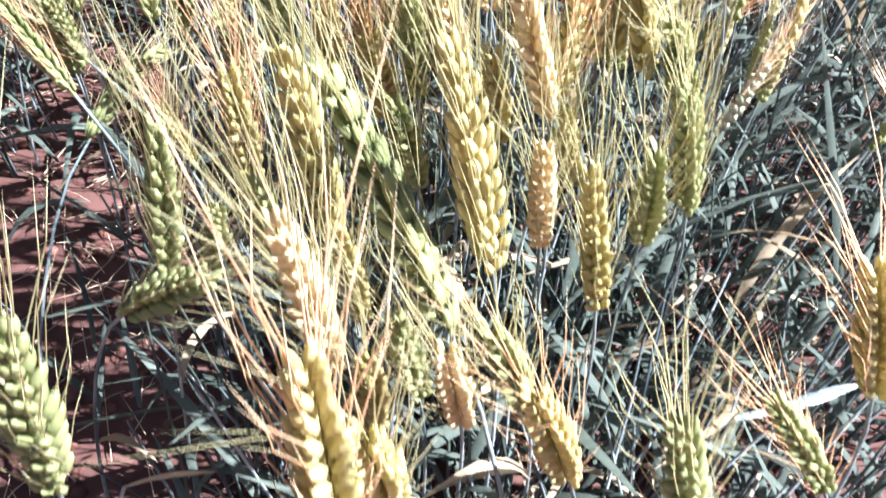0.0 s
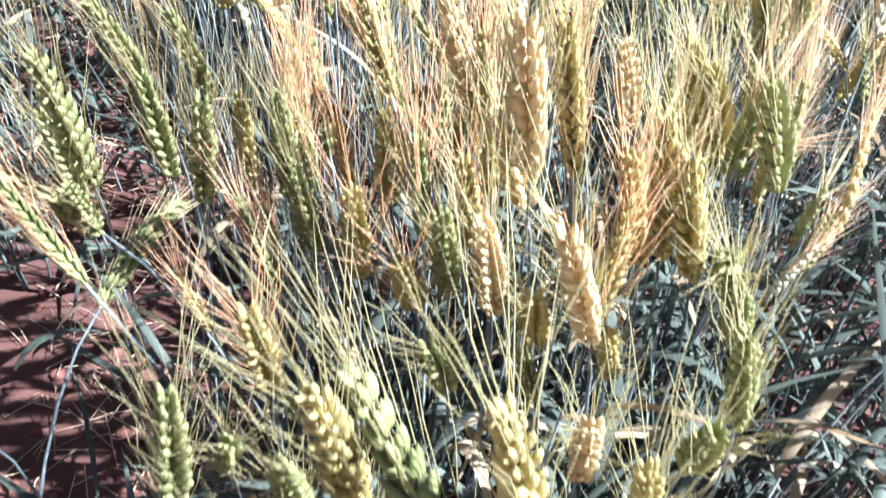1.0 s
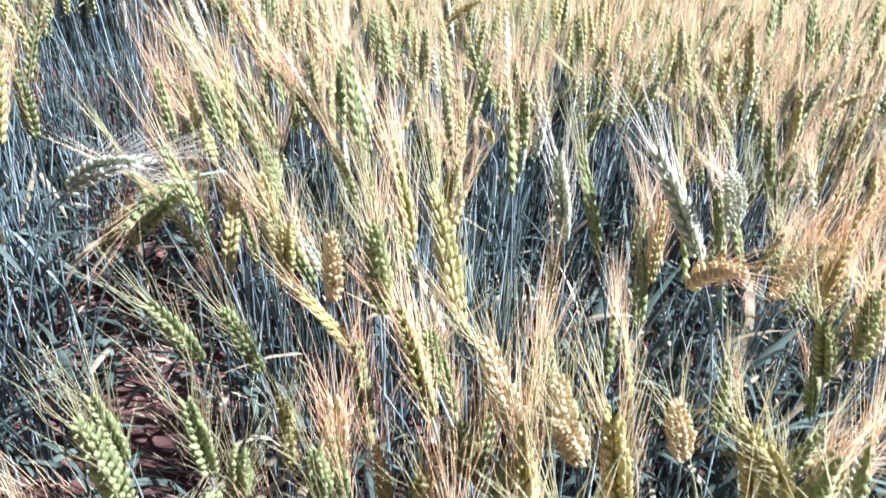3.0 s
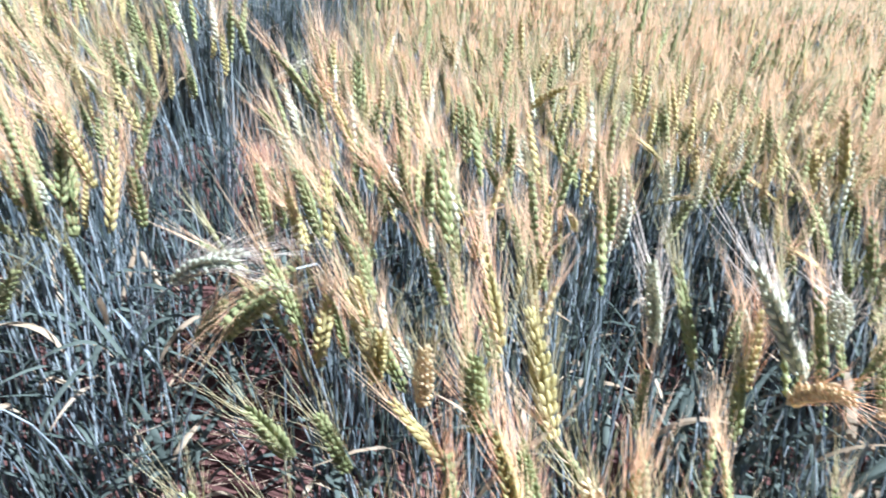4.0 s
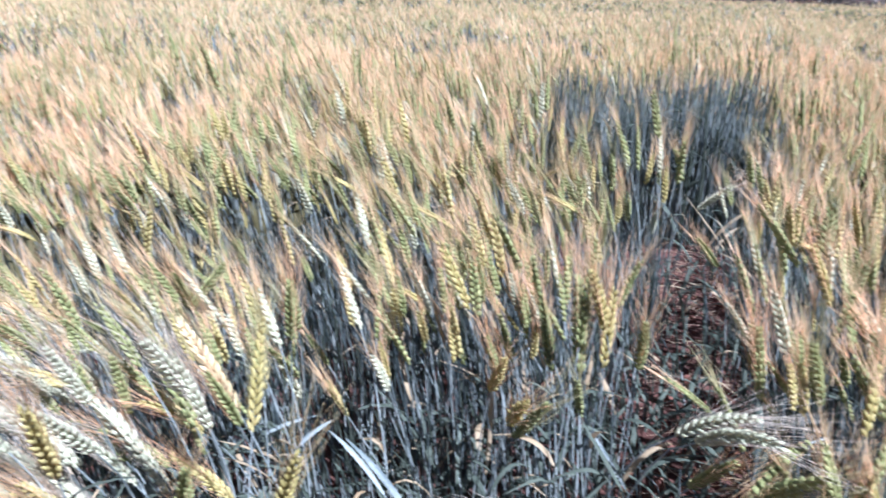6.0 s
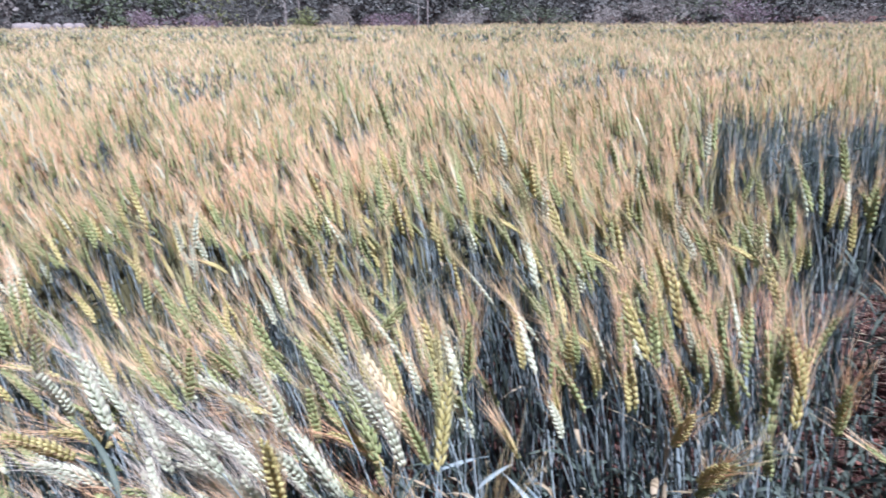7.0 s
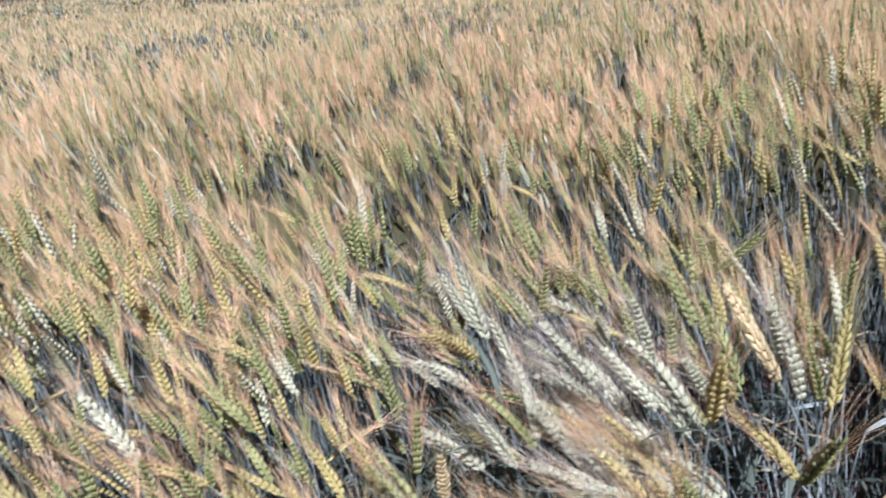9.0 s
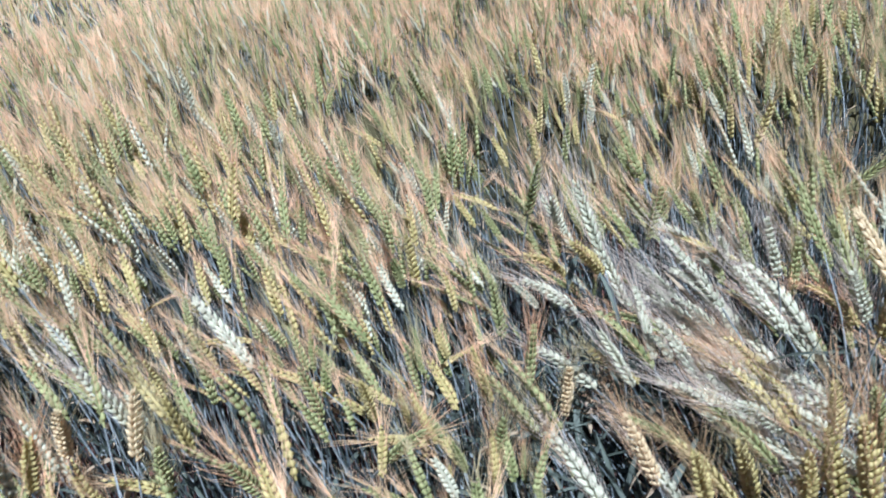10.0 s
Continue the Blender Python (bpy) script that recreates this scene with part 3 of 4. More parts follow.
def stone_wall(az0, az1, dist, tall):
    """A low heap of pinkish field stones along the field's edge."""
    x0, y0 = far_place(az0, dist)
    x1, y1 = far_place(az1, dist)
    root = tagged(new("stone_wall"), "low weathered wall of pinkish field stones", "wall")
    root.location = (x0, y0, 0)
    n = max(4, int(math.hypot(x1 - x0, y1 - y0) / 0.45))
    for layer in range(3):
        for k in range(n):
            f = (k + 0.5 * (layer % 2)) / n
            b = Bag()
            h = tall / 3
            q = rng.uniform(0.24, 0.52)
            tilt = rng.normal(0, 0.06, 2)
            tube(b, [(0, 0, 0), (tilt[0] * h, 0, h * 0.3), (tilt[0], tilt[1], h * 0.85), (tilt[0], tilt[1], h * rng.uniform(0.95, 1.25))], [q * 0.8, q, q * 0.85, q * 0.3], 7, 0)
            o = part("stone", mesh_from("stone", *b.arrays(), [STONE]), root)
            o.location = ((x1 - x0) * f + rng.normal(0, 0.04), (y1 - y0) * f + rng.normal(0, 0.04), layer * h * 0.92)
    return root


def edge_post(az, dist, tall):
    x, y = far_place(az, dist)
    root = tagged(new("fence_post"), "slender bleached wooden post at the field edge", "post", "posts along the field edge")
    root.location = (x, y, 0)
    b = Bag()
    tube(b, [(0, 0, -0.1), (0.02, 0.01, tall * 0.5), (0.0, 0.03, tall)], [0.05, 0.045, 0.035], 6, 0)
    part("shaft", mesh_from("shaft", *b.arrays(), [STONE]), root)
    return root


for az, dist, tall, wide, mat, label in (
    (173.5, 54, 5.5, 4.2, DARKLEAF, "grey-green leafy tree behind the field"),
    (170.0, 52, 5.0, 3.8, PALE, "sparse grey tree with pale trunk behind the field"),
    (166.5, 56, 6.0, 4.5, DARKLEAF, "dark leafy tree behind the field"),
    (162.5, 52, 5.5, 4.2, FOLIAGE, "bright green leafy tree behind the field"),
    (158.8, 54, 5.2, 4.0, FOLIAGE, "green leafy tree behind the field"),
    (154.5, 58, 4.2, 4.6, OLIVE, "low olive-green tree behind the field"),
    (150.0, 56, 5.5, 4.2, DARKLEAF, "dark leafy tree behind the field"),
    (146.5, 54, 6.0, 4.2, DARKLEAF, "dark shaded tree behind the field"),
    (142.8, 56, 6.0, 4.6, DARKLEAF, "dark shaded tree behind the field"),
    (138.8, 54, 6.0, 4.4, DARKLEAF, "dark shaded tree behind the field"),
    (135.2, 56, 5.6, 4.2, FOLIAGE, "dense green tree behind the field"),
    (131.5, 54, 5.0, 4.2, DARKLEAF, "dark leafy tree behind the field"),
    (127.5, 57, 6.0, 4.6, DARKLEAF, "dark leafy tree behind the field"),
    (123.0, 55, 5.5, 4.6, DARKLEAF, "grey leafy tree behind the field"),
    (118.0, 55, 5.5, 5.0, FOLIAGE, "green leafy tree behind the field"),
    (112.0, 56, 5.5, 5.4, DARKLEAF, "dark leafy tree behind the field"),
    (105.5, 56, 5.5, 5.4, FOLIAGE, "green leafy tree behind the field"),
    (99.0, 56, 5.5, 5.4, DARKLEAF, "dark leafy tree behind the field"),
    (92.0, 56, 5.5, 5.4, DARKLEAF, "dark leafy tree behind the field"),
    (178.0, 56, 2.6, 3.6, DARKLEAF, "low dark leafy tree behind the field"),
    (183.5, 56, 5.5, 5.2, FOLIAGE, "green leafy tree behind the field"),
    (190.0, 57, 5.8, 5.4, DARKLEAF, "dark leafy tree behind the field"),
    (197.0, 57, 5.6, 5.6, FOLIAGE, "green leafy tree behind the field"),
):
    tree(az, dist, tall, wide * 1.25, mat, label, 0.0, 2600)

for az, dist, wide, tall, mat, label in (
    (159.2, 48, 2.6, 1.6, PURPLE, "leafless purple-brown shrub at the field edge"),
    (156.2, 47, 2.6, 1.55, PURPLE, "leafless purple-brown shrub at the field edge"),
    (152.6, 50, 4.0, 2.6, DARKLEAF, "dense dark green shrub at the field edge"),
    (149.1, 47.5, 2.6, 1.7, OLIVE, "round olive-green shrub at the field edge"),
    (145.9, 48, 2.2, 2.0, PALE, "grey twiggy shrub at the field edge"),
    (141.8, 49, 3.2, 1.5, PURPLE, "low purple-brown shrub at the field edge"),
    (136.6, 48, 2.8, 1.9, PALE, "dry grey shrub at the field edge"),
    (131.0, 49, 5.0, 2.1, FOLIAGE, "spreading dark green shrub at the field edge"),
    (126.6, 48, 3.4, 2.0, PALE, "grey twiggy shrub at the field edge"),
    (121.6, 48, 4.2, 2.0, PALE, "grey twiggy shrub at the field edge"),
    (116.5, 49, 4.4, 2.0, PURPLE, "purple-brown shrub at the field edge"),
    (110.5, 49, 4.4, 2.0, PALE, "grey twiggy shrub at the field edge"),
    (104.0, 49, 4.4, 2.0, DARKLEAF, "dark green shrub at the field edge"),
    (97.0, 49, 4.4, 2.0, PALE, "grey twiggy shrub at the field edge"),
    (164.4, 50, 2.6, 1.9, DARKLEAF, "dark green shrub beside the stone wall"),
    (168.8, 50, 2.4, 1.9, DARKLEAF, "dark green shrub beside the stone wall"),
    (176.0, 50, 3.6, 2.0, PALE, "grey twiggy shrub at the field edge"),
    (181.5, 50, 4.4, 2.0, DARKLEAF, "dark green shrub at the field edge"),
    (187.5, 50, 4.6, 2.2, PALE, "grey twiggy shrub at the field edge"),
):
    shrub(az, dist, wide, tall, mat, label)

def thicket(az0, az1, dist, tall, count, size):
    """The dense scrub that closes the view between the trees."""
    b = Bag()
    for az in np.arange(az0, az1, 1.6):
        x, y = far_place(az, dist + rng.uniform(-1, 1))
        h = tall * rng.uniform(0.75, 1.2) * (0.3 if 176 < az < 183 else 1.0)
        leaf_cloud(b, (x, y, h * 0.5), (1.5, 1.5, h * 0.5), count, size, 7)
    ob = new("thicket", mesh_from("thicket", *b.arrays(), [DARKLEAF]))
    return tagged(ob, "dense dark scrub between the trees", "scrub", kind="stuff")


thicket(84, 205, 53, 3.2, 420, 0.17)
thicket(82, 207, 61, 7.5, 650, 0.22)
stone_wall(173.6, 170.6, 47, 0.85)
stone_wall(167.6, 163.4, 47, 1.0)
for az, tall in ((149.9, 2.1), (148.9, 2.3), (140.0, 2.2), (139.3, 2.6)):
    edge_post(az, 47.2, tall)

# ---- wheat plants that stand out one by one ----
GREEN_EARS_START = [
    (0.040, 0.241, 0.481, -0.032, 0.291, 0.590),
    (-0.133, 0.339, 0.403, -0.119, 0.317, 0.535),
    (-0.132, 0.172, 0.433, -0.112, 0.148, 0.564),
    (0.183, 0.387, 0.433, 0.143, 0.323, 0.544),
    (0.226, 0.423, 0.437, 0.174, 0.385, 0.555),
    (0.163, 0.171, 0.422, 0.112, 0.150, 0.545),
    (0.286, 0.233, 0.378, 0.200, 0.216, 0.481),
    (0.098, 0.265, 0.395, 0.053, 0.217, 0.513),
    (-0.286, 0.597, 0.392, -0.257, 0.518, 0.498),
    (0.214, 0.502, 0.496, 0.161, 0.411, 0.581),
    (0.200, 0.605, 0.455, 0.151, 0.531, 0.556),
    (0.240, 0.485, 0.453, 0.178, 0.436, 0.563),
    (-0.361, 0.734, 0.332, -0.361, 0.684, 0.457),
    (0.018, 0.481, 0.474, -0.001, 0.413, 0.589),
    (0.025, 0.443, 0.420, 0.001, 0.371, 0.532),
]
GREEN_EARS_START_MORE = [
    (-0.054, 0.347, 0.389, -0.066, 0.299, 0.515),
    (-0.127, 0.418, 0.334, -0.104, 0.355, 0.451),
    (0.037, 0.302, 0.349, 0.012, 0.256, 0.473),
    (-0.092, 0.587, 0.413, -0.102, 0.528, 0.534),
    (0.001, 0.689, 0.441, -0.021, 0.624, 0.557),
]
GOLD_EARS_START = [
    (0.059, 0.270, 0.499, 0.020, 0.250, 0.627),
    (0.144, 0.327, 0.424, 0.102, 0.294, 0.548),
    (-0.025, 0.302, 0.483, -0.045, 0.262, 0.611),
    (-0.004, 0.133, 0.476, -0.015, 0.111, 0.609),
    (0.279, 0.245, 0.457, 0.206, 0.221, 0.568),
    (0.117, 0.213, 0.402, 0.066, 0.177, 0.522),
    (0.021, 0.183, 0.413, 0.001, 0.139, 0.539),
    (0.108, 0.581, 0.524, 0.069, 0.550, 0.649),
    (0.156, 0.485, 0.526, 0.111, 0.448, 0.648),
    (0.183, 0.485, 0.511, 0.131, 0.445, 0.628),
    (0.143, 0.485, 0.519, 0.093, 0.428, 0.631),
    (-0.048, 0.523, 0.443, -0.054, 0.463, 0.563),
    (-0.007, 0.355, 0.365, -0.022, 0.298, 0.487),
    (-0.002, 0.496, 0.445, -0.020, 0.415, 0.551),
    (0.081, 0.462, 0.457, 0.053, 0.385, 0.564),
]
GOLD_EARS_START_MORE = [
    (-0.095, 0.429, 0.414, -0.096, 0.375, 0.538),
    (0.008, 0.272, 0.349, 0.000, 0.223, 0.475),
    (0.156, 0.492, 0.402, 0.115, 0.422, 0.509),
    (-0.031, 0.604, 0.459, -0.042, 0.540, 0.578),
    (0.041, 0.568, 0.453, 0.013, 0.506, 0.570),
    (-0.177, 0.716, 0.384, -0.173, 0.666, 0.510),
]
NODDING_EARS_START = [
    (-0.264, 0.543, 0.358, -0.231, 0.662, 0.392),
    (-0.149, 0.303, 0.404, -0.077, 0.244, 0.501),
]
AMBER_EARS_START = [
    (-0.016, 0.232, 0.458, -0.035, 0.189, 0.584),
    (0.110, 0.373, 0.431, 0.079, 0.315, 0.548),
    (0.059, 0.253, 0.390, 0.033, 0.202, 0.512),
    (0.124, 0.534, 0.455, 0.084, 0.459, 0.560),
    (0.065, 0.521, 0.530, 0.021, 0.448, 0.634),
    (0.076, 0.624, 0.543, 0.036, 0.546, 0.645),
    (0.103, 0.418, 0.506, 0.054, 0.367, 0.621),
    (0.047, 0.457, 0.483, 0.020, 0.396, 0.600),
]
PALE_EARS_MID = [
    (0.070, 0.963, 0.571, 0.036, 0.916, 0.693),
    (0.194, 0.857, 0.623, 0.118, 0.847, 0.734),
    (0.232, 0.908, 0.643, 0.181, 0.820, 0.731),
    (-0.486, 0.877, 0.567, -0.381, 0.828, 0.636),
]
AMBER_EARS_MID = [
    (0.195, 0.875, 0.584, 0.200, 0.765, 0.662),
    (0.283, 0.867, 0.592, 0.250, 0.776, 0.686),
    (-0.114, 0.640, 0.469, -0.113, 0.585, 0.592),
    (0.024, 0.633, 0.549, -0.017, 0.580, 0.666),
    (0.171, 0.676, 0.522, 0.125, 0.606, 0.628),
    (0.069, 0.658, 0.526, 0.039, 0.592, 0.639),
    (-0.165, 0.803, 0.532, -0.157, 0.731, 0.646),
    (0.052, 0.470, 0.586, 0.021, 0.410, 0.703),
]
GREEN_EARS_MID = [
    (0.325, 0.761, 0.598, 0.269, 0.691, 0.699),
    (0.304, 0.762, 0.574, 0.242, 0.689, 0.670),
    (-0.259, 0.560, 0.472, -0.256, 0.511, 0.598),
    (-0.232, 0.649, 0.427, -0.229, 0.599, 0.552),
    (-0.186, 0.595, 0.443, -0.167, 0.544, 0.567),
    (-0.295, 0.778, 0.445, -0.309, 0.704, 0.558),
    (-0.234, 0.792, 0.434, -0.250, 0.727, 0.551),
    (-0.051, 0.743, 0.492, -0.058, 0.670, 0.605),
    (-0.099, 0.691, 0.601, -0.104, 0.619, 0.715),
    (-0.418, 0.865, 0.514, -0.336, 0.828, 0.614),
    (0.247, 0.547, 0.554, 0.182, 0.488, 0.657),
    (-0.116, 0.602, 0.460, -0.115, 0.542, 0.581),
]
GOLD_EARS_MID = [
    (0.103, 0.580, 0.539, 0.064, 0.537, 0.661),
    (0.212, 0.617, 0.541, 0.156, 0.564, 0.652),
    (0.239, 0.624, 0.534, 0.174, 0.561, 0.635),
    (-0.035, 0.738, 0.576, -0.073, 0.723, 0.704),
    (-0.229, 0.848, 0.516, -0.208, 0.771, 0.625),
    (-0.252, 0.893, 0.524, -0.255, 0.832, 0.645),
]
PALE_EARS_EDGE = [
    (-0.531, 0.942, 0.523, -0.432, 0.946, 0.591),
    (-0.993, 0.512, 0.557, -1.005, 0.479, 0.672),
    (-0.863, 1.979, 0.549, -0.778, 1.976, 0.634),
    (-0.657, 0.747, 0.438, -0.686, 0.643, 0.489),
    (-1.393, 0.257, 0.528, -1.451, 0.240, 0.649),
    (-1.220, 0.353, 0.503, -1.291, 0.302, 0.596),
    (-1.349, 0.469, 0.485, -1.296, 0.408, 0.574),
    (-1.468, 0.225, 0.542, -1.424, 0.182, 0.645),
    (-1.007, 0.371, 0.592, -0.986, 0.303, 0.688),
    (-1.236, 0.471, 0.515, -1.228, 0.425, 0.625),
]
GREEN_EARS_EDGE = [
    (-0.709, 0.997, 0.532, -0.747, 1.038, 0.674),
    (-0.760, 0.998, 0.515, -0.806, 1.027, 0.633),
    (-0.632, 1.041, 0.547, -0.612, 0.991, 0.654),
    (-0.283, 1.190, 0.584, -0.299, 1.149, 0.696),
    (-0.460, 1.091, 0.541, -0.476, 1.070, 0.658),
    (-1.007, 0.567, 0.526, -1.000, 0.517, 0.635),
    (-1.142, 0.777, 0.531, -1.122, 0.763, 0.648),
    (-0.732, 1.777, 0.476, -0.768, 1.702, 0.562),
    (-0.764, 0.900, 0.437, -0.699, 0.879, 0.536),
    (-0.896, 0.403, 0.535, -0.844, 0.383, 0.641),
    (-0.379, 1.065, 0.572, -0.399, 1.020, 0.682),
    (-0.504, 0.955, 0.440, -0.442, 0.917, 0.535),
    (-0.369, 0.954, 0.578, -0.405, 0.843, 0.551),
    (-1.274, 0.551, 0.442, -1.257, 0.525, 0.558),
    (-1.166, 0.598, 0.438, -1.258, 0.589, 0.577),
]
GREEN_EARS_EDGE_MORE = [
    (-1.576, 0.466, 0.561, -1.628, 0.434, 0.671),
    (-1.494, 0.420, 0.482, -1.457, 0.416, 0.596),
    (-1.429, 0.488, 0.527, -1.387, 0.419, 0.616),
    (-1.395, 0.754, 0.520, -1.354, 0.699, 0.619),
    (-1.394, 0.757, 0.523, -1.330, 0.794, 0.618),
    (-1.216, 0.858, 0.496, -1.196, 0.828, 0.611),
    (-1.542, 0.200, 0.566, -1.494, 0.198, 0.676),
    (-0.934, 1.045, 0.570, -0.915, 0.992, 0.676),
    (-0.706, 0.976, 0.589, -0.707, 0.993, 0.707),
]
GOLD_EARS_EDGE = [
    (-0.698, 1.058, 0.519, -0.712, 1.105, 0.642),
    (-0.994, 0.577, 0.517, -1.028, 0.629, 0.642),
    (-0.802, 0.455, 0.543, -0.760, 0.459, 0.655),
    (-1.173, 0.738, 0.438, -1.199, 0.758, 0.554),
    (-0.940, 0.301, 0.633, -0.902, 0.270, 0.743),
    (-1.068, 0.976, 0.485, -1.050, 0.934, 0.596),
    (-0.804, 0.887, 0.512, -0.752, 0.837, 0.609),
    (-0.701, 0.770, 0.557, -0.643, 0.711, 0.644),
    (-1.269, 0.176, 0.585, -1.227, 0.102, 0.670),
    (-0.673, 1.000, 0.612, -0.688, 0.959, 0.724),
]
AMBER_EARS_EDGE = [
    (-1.156, 0.670, 0.439, -1.260, 0.644, 0.579),
]
PALE_EARS_END = [
    (-1.436, 0.446, 0.384, -1.446, 0.362, 0.469),
    (-1.284, 0.467, 0.379, -1.399, 0.404, 0.469),
    (-1.116, 0.416, 0.371, -1.218, 0.391, 0.458),
    (-1.631, 0.353, 0.409, -1.706, 0.311, 0.521),
    (-1.462, 0.360, 0.370, -1.541, 0.340, 0.482),
    (-1.298, 0.609, 0.415, -1.301, 0.560, 0.525),
    (-1.549, -0.309, 0.397, -1.610, -0.374, 0.520),
    (-1.398, -0.485, 0.461, -1.391, -0.525, 0.573),
    (-1.240, 0.217, 0.391, -1.259, 0.166, 0.498),
    (-1.030, 0.296, 0.427, -1.033, 0.210, 0.511),
]
GREEN_EARS_END = [
    (-1.255, 0.531, 0.366, -1.348, 0.487, 0.430),
    (-1.206, 0.568, 0.361, -1.275, 0.503, 0.435),
    (-1.270, 0.338, 0.410, -1.357, 0.252, 0.448),
    (-1.402, -0.230, 0.372, -1.381, -0.252, 0.488),
    (-1.432, -0.292, 0.372, -1.418, -0.301, 0.491),
    (-1.487, -0.378, 0.396, -1.477, -0.384, 0.516),
    (-1.265, -0.174, 0.378, -1.200, -0.129, 0.468),
    (-1.245, -0.442, 0.452, -1.196, -0.434, 0.561),
    (-1.338, 0.090, 0.363, -1.331, 0.098, 0.482),
    (-1.488, 0.117, 0.362, -1.491, 0.102, 0.481),
    (-1.220, -0.337, 0.429, -1.172, -0.369, 0.534),
    (-1.183, -0.038, 0.382, -1.145, -0.044, 0.495),
    (-0.865, 0.235, 0.563, -0.849, 0.181, 0.669),
]
GOLD_EARS_END = [
    (-0.852, 0.131, 0.532, -0.831, 0.091, 0.644),
    (-0.966, 0.307, 0.469, -0.948, 0.263, 0.579),
    (-1.575, 0.301, 0.397, -1.576, 0.204, 0.469),
    (-1.206, 0.634, 0.391, -1.251, 0.556, 0.470),
    (-1.380, -0.154, 0.359, -1.335, -0.177, 0.468),
    (-1.352, -0.415, 0.420, -1.330, -0.429, 0.537),
    (-0.945, 0.169, 0.450, -0.935, 0.125, 0.562),
    (-1.335, 0.023, 0.355, -1.334, -0.005, 0.472),
    (-1.270, 0.250, 0.365, -1.280, 0.166, 0.450),
    (-1.631, 0.013, 0.424, -1.614, -0.004, 0.541),
    (-1.235, -0.572, 0.527, -1.182, -0.541, 0.630),
    (-0.829, 0.142, 0.557, -0.825, 0.103, 0.670),
    (-0.807, 0.151, 0.581, -0.805, 0.111, 0.694),
    (-0.914, 0.075, 0.502, -0.898, 0.034, 0.614),
]
AMBER_EARS_END = [
    (-1.292, -0.474, 0.484, -1.265, -0.449, 0.598),
    (-1.047, 0.120, 0.405, -1.065, 0.077, 0.515),
    (-1.187, 0.055, 0.386, -1.154, 0.008, 0.492),
    (-1.223, 0.090, 0.397, -1.183, 0.072, 0.508),
    (-1.297, -0.545, 0.513, -1.240, -0.524, 0.616),
]
HEROES = [
    (GREEN_EARS_START, M_GREEN, True),
    (GREEN_EARS_START_MORE, M_GREEN, True),
    (GOLD_EARS_START, M_GOLD, True),
    (GOLD_EARS_START_MORE, M_GOLD, True),
    (NODDING_EARS_START, M_GREEN, True),
    (AMBER_EARS_START, M_AMBER, True),
    (PALE_EARS_MID, M_PALE, True),
    (AMBER_EARS_MID, M_AMBER, True),
    (GREEN_EARS_MID, M_GREEN, True),
    (GOLD_EARS_MID, M_GOLD, True),
    (PALE_EARS_EDGE, M_PALE, False),
    (GREEN_EARS_EDGE, M_GREEN, False),
    (GREEN_EARS_EDGE_MORE, M_GREEN, False),
    (GOLD_EARS_EDGE, M_GOLD, False),
    (AMBER_EARS_EDGE, M_AMBER, False),
    (PALE_EARS_END, M_PALE, False),
    (GREEN_EARS_END, M_GREEN, False),
    (GOLD_EARS_END, M_GOLD, False),
    (AMBER_EARS_END, M_AMBER, False),
]


def hero_root(base, tip):
    """The foot of a plant: below its ear, set back against the way the ear leans."""
    back = np.asarray(tip[:2]) - np.asarray(base[:2])
    n = np.linalg.norm(back)
    return (*(np.asarray(base[:2]) - back / max(n, 1e-6) * min(1.4 * n, 0.16)), 0.0)


def neighbours(rows, ear_mat, split):
    """Each placed plant, and beside each pale leaning one of the lodged patch one more of its kind."""
    for r in rows:
        base, tip = np.array(r[:3]), np.array(r[3:])
        yield base, tip
        if not split and ear_mat == M_PALE and tip[2] - base[2] < 0.1 and base[0] < -0.9:
            for k in range(3 if tip[2] < 0.54 else 1):
                d = np.array((*rng.normal(0, 0.085, 2), rng.normal(-0.02, 0.025)))
                yield base + d, tip + d + rng.normal(0, 0.012, 3)


rng = np.random.default_rng(11)
for rows, ear_mat, split in HEROES:
    for base, tip in neighbours(rows, ear_mat, split):
        slant = (tip - base)[2] / np.linalg.norm(tip - base)
        kind = {M_GREEN: "green", M_GOLD: "yellowing", M_AMBER: "amber-ripe", M_PALE: "pale silvery"}[ear_mat]
        state = "upright" if slant > 0.8 else "leaning" if slant > 0.45 else "bent-over"
        foot = hero_root(base, tip)
        foot = (foot[0], foot[1], float(ground_height(foot[0], foot[1])) - 0.01)
        bags = wheat_bags(rng, foot, base, tip, 0.02 if slant > 0.7 else 0.09, 0, 2, ear_mat,
                          M_AWNPALE if ear_mat == M_PALE else M_AWNGREEN if rng.random() < (0.75 if split else 0.3) else M_AWN, rng.uniform(0.085, 0.11), 5 if split else 4)
        wheat_plant(bags, f"{state} bearded wheat plant with {kind} ear on a bluish stem", split)

# ---- more of the lodged patch: ears laid over one way by wind and rain ----
rng = np.random.default_rng(16)
for k in range(34):
    base = np.array((rng.normal(-1.12, 0.13), rng.normal(0.34, 0.12), rng.uniform(0.34, 0.43)))
    tip = base + 0.122 * unit((rng.normal(-0.62, 0.2), rng.normal(-0.42, 0.2), rng.normal(0.62, 0.15)))
    foot = hero_root(base, tip)
    foot = (foot[0], foot[1], float(ground_height(foot[0], foot[1])) - 0.01)
    ear_mat = (M_PALE, M_PALE, M_GREEN, M_GOLD)[k % 4]
    bags = wheat_bags(rng, foot, base, tip, 0.07, 0, 1, ear_mat, M_AWNPALE if ear_mat == M_PALE else M_AWN, rng.uniform(0.075, 0.095), 4)
    wheat_plant(bags, f"lodged bearded wheat plant with {('pale silvery', 'pale silvery', 'green', 'yellowing')[k % 4]} ear", False)

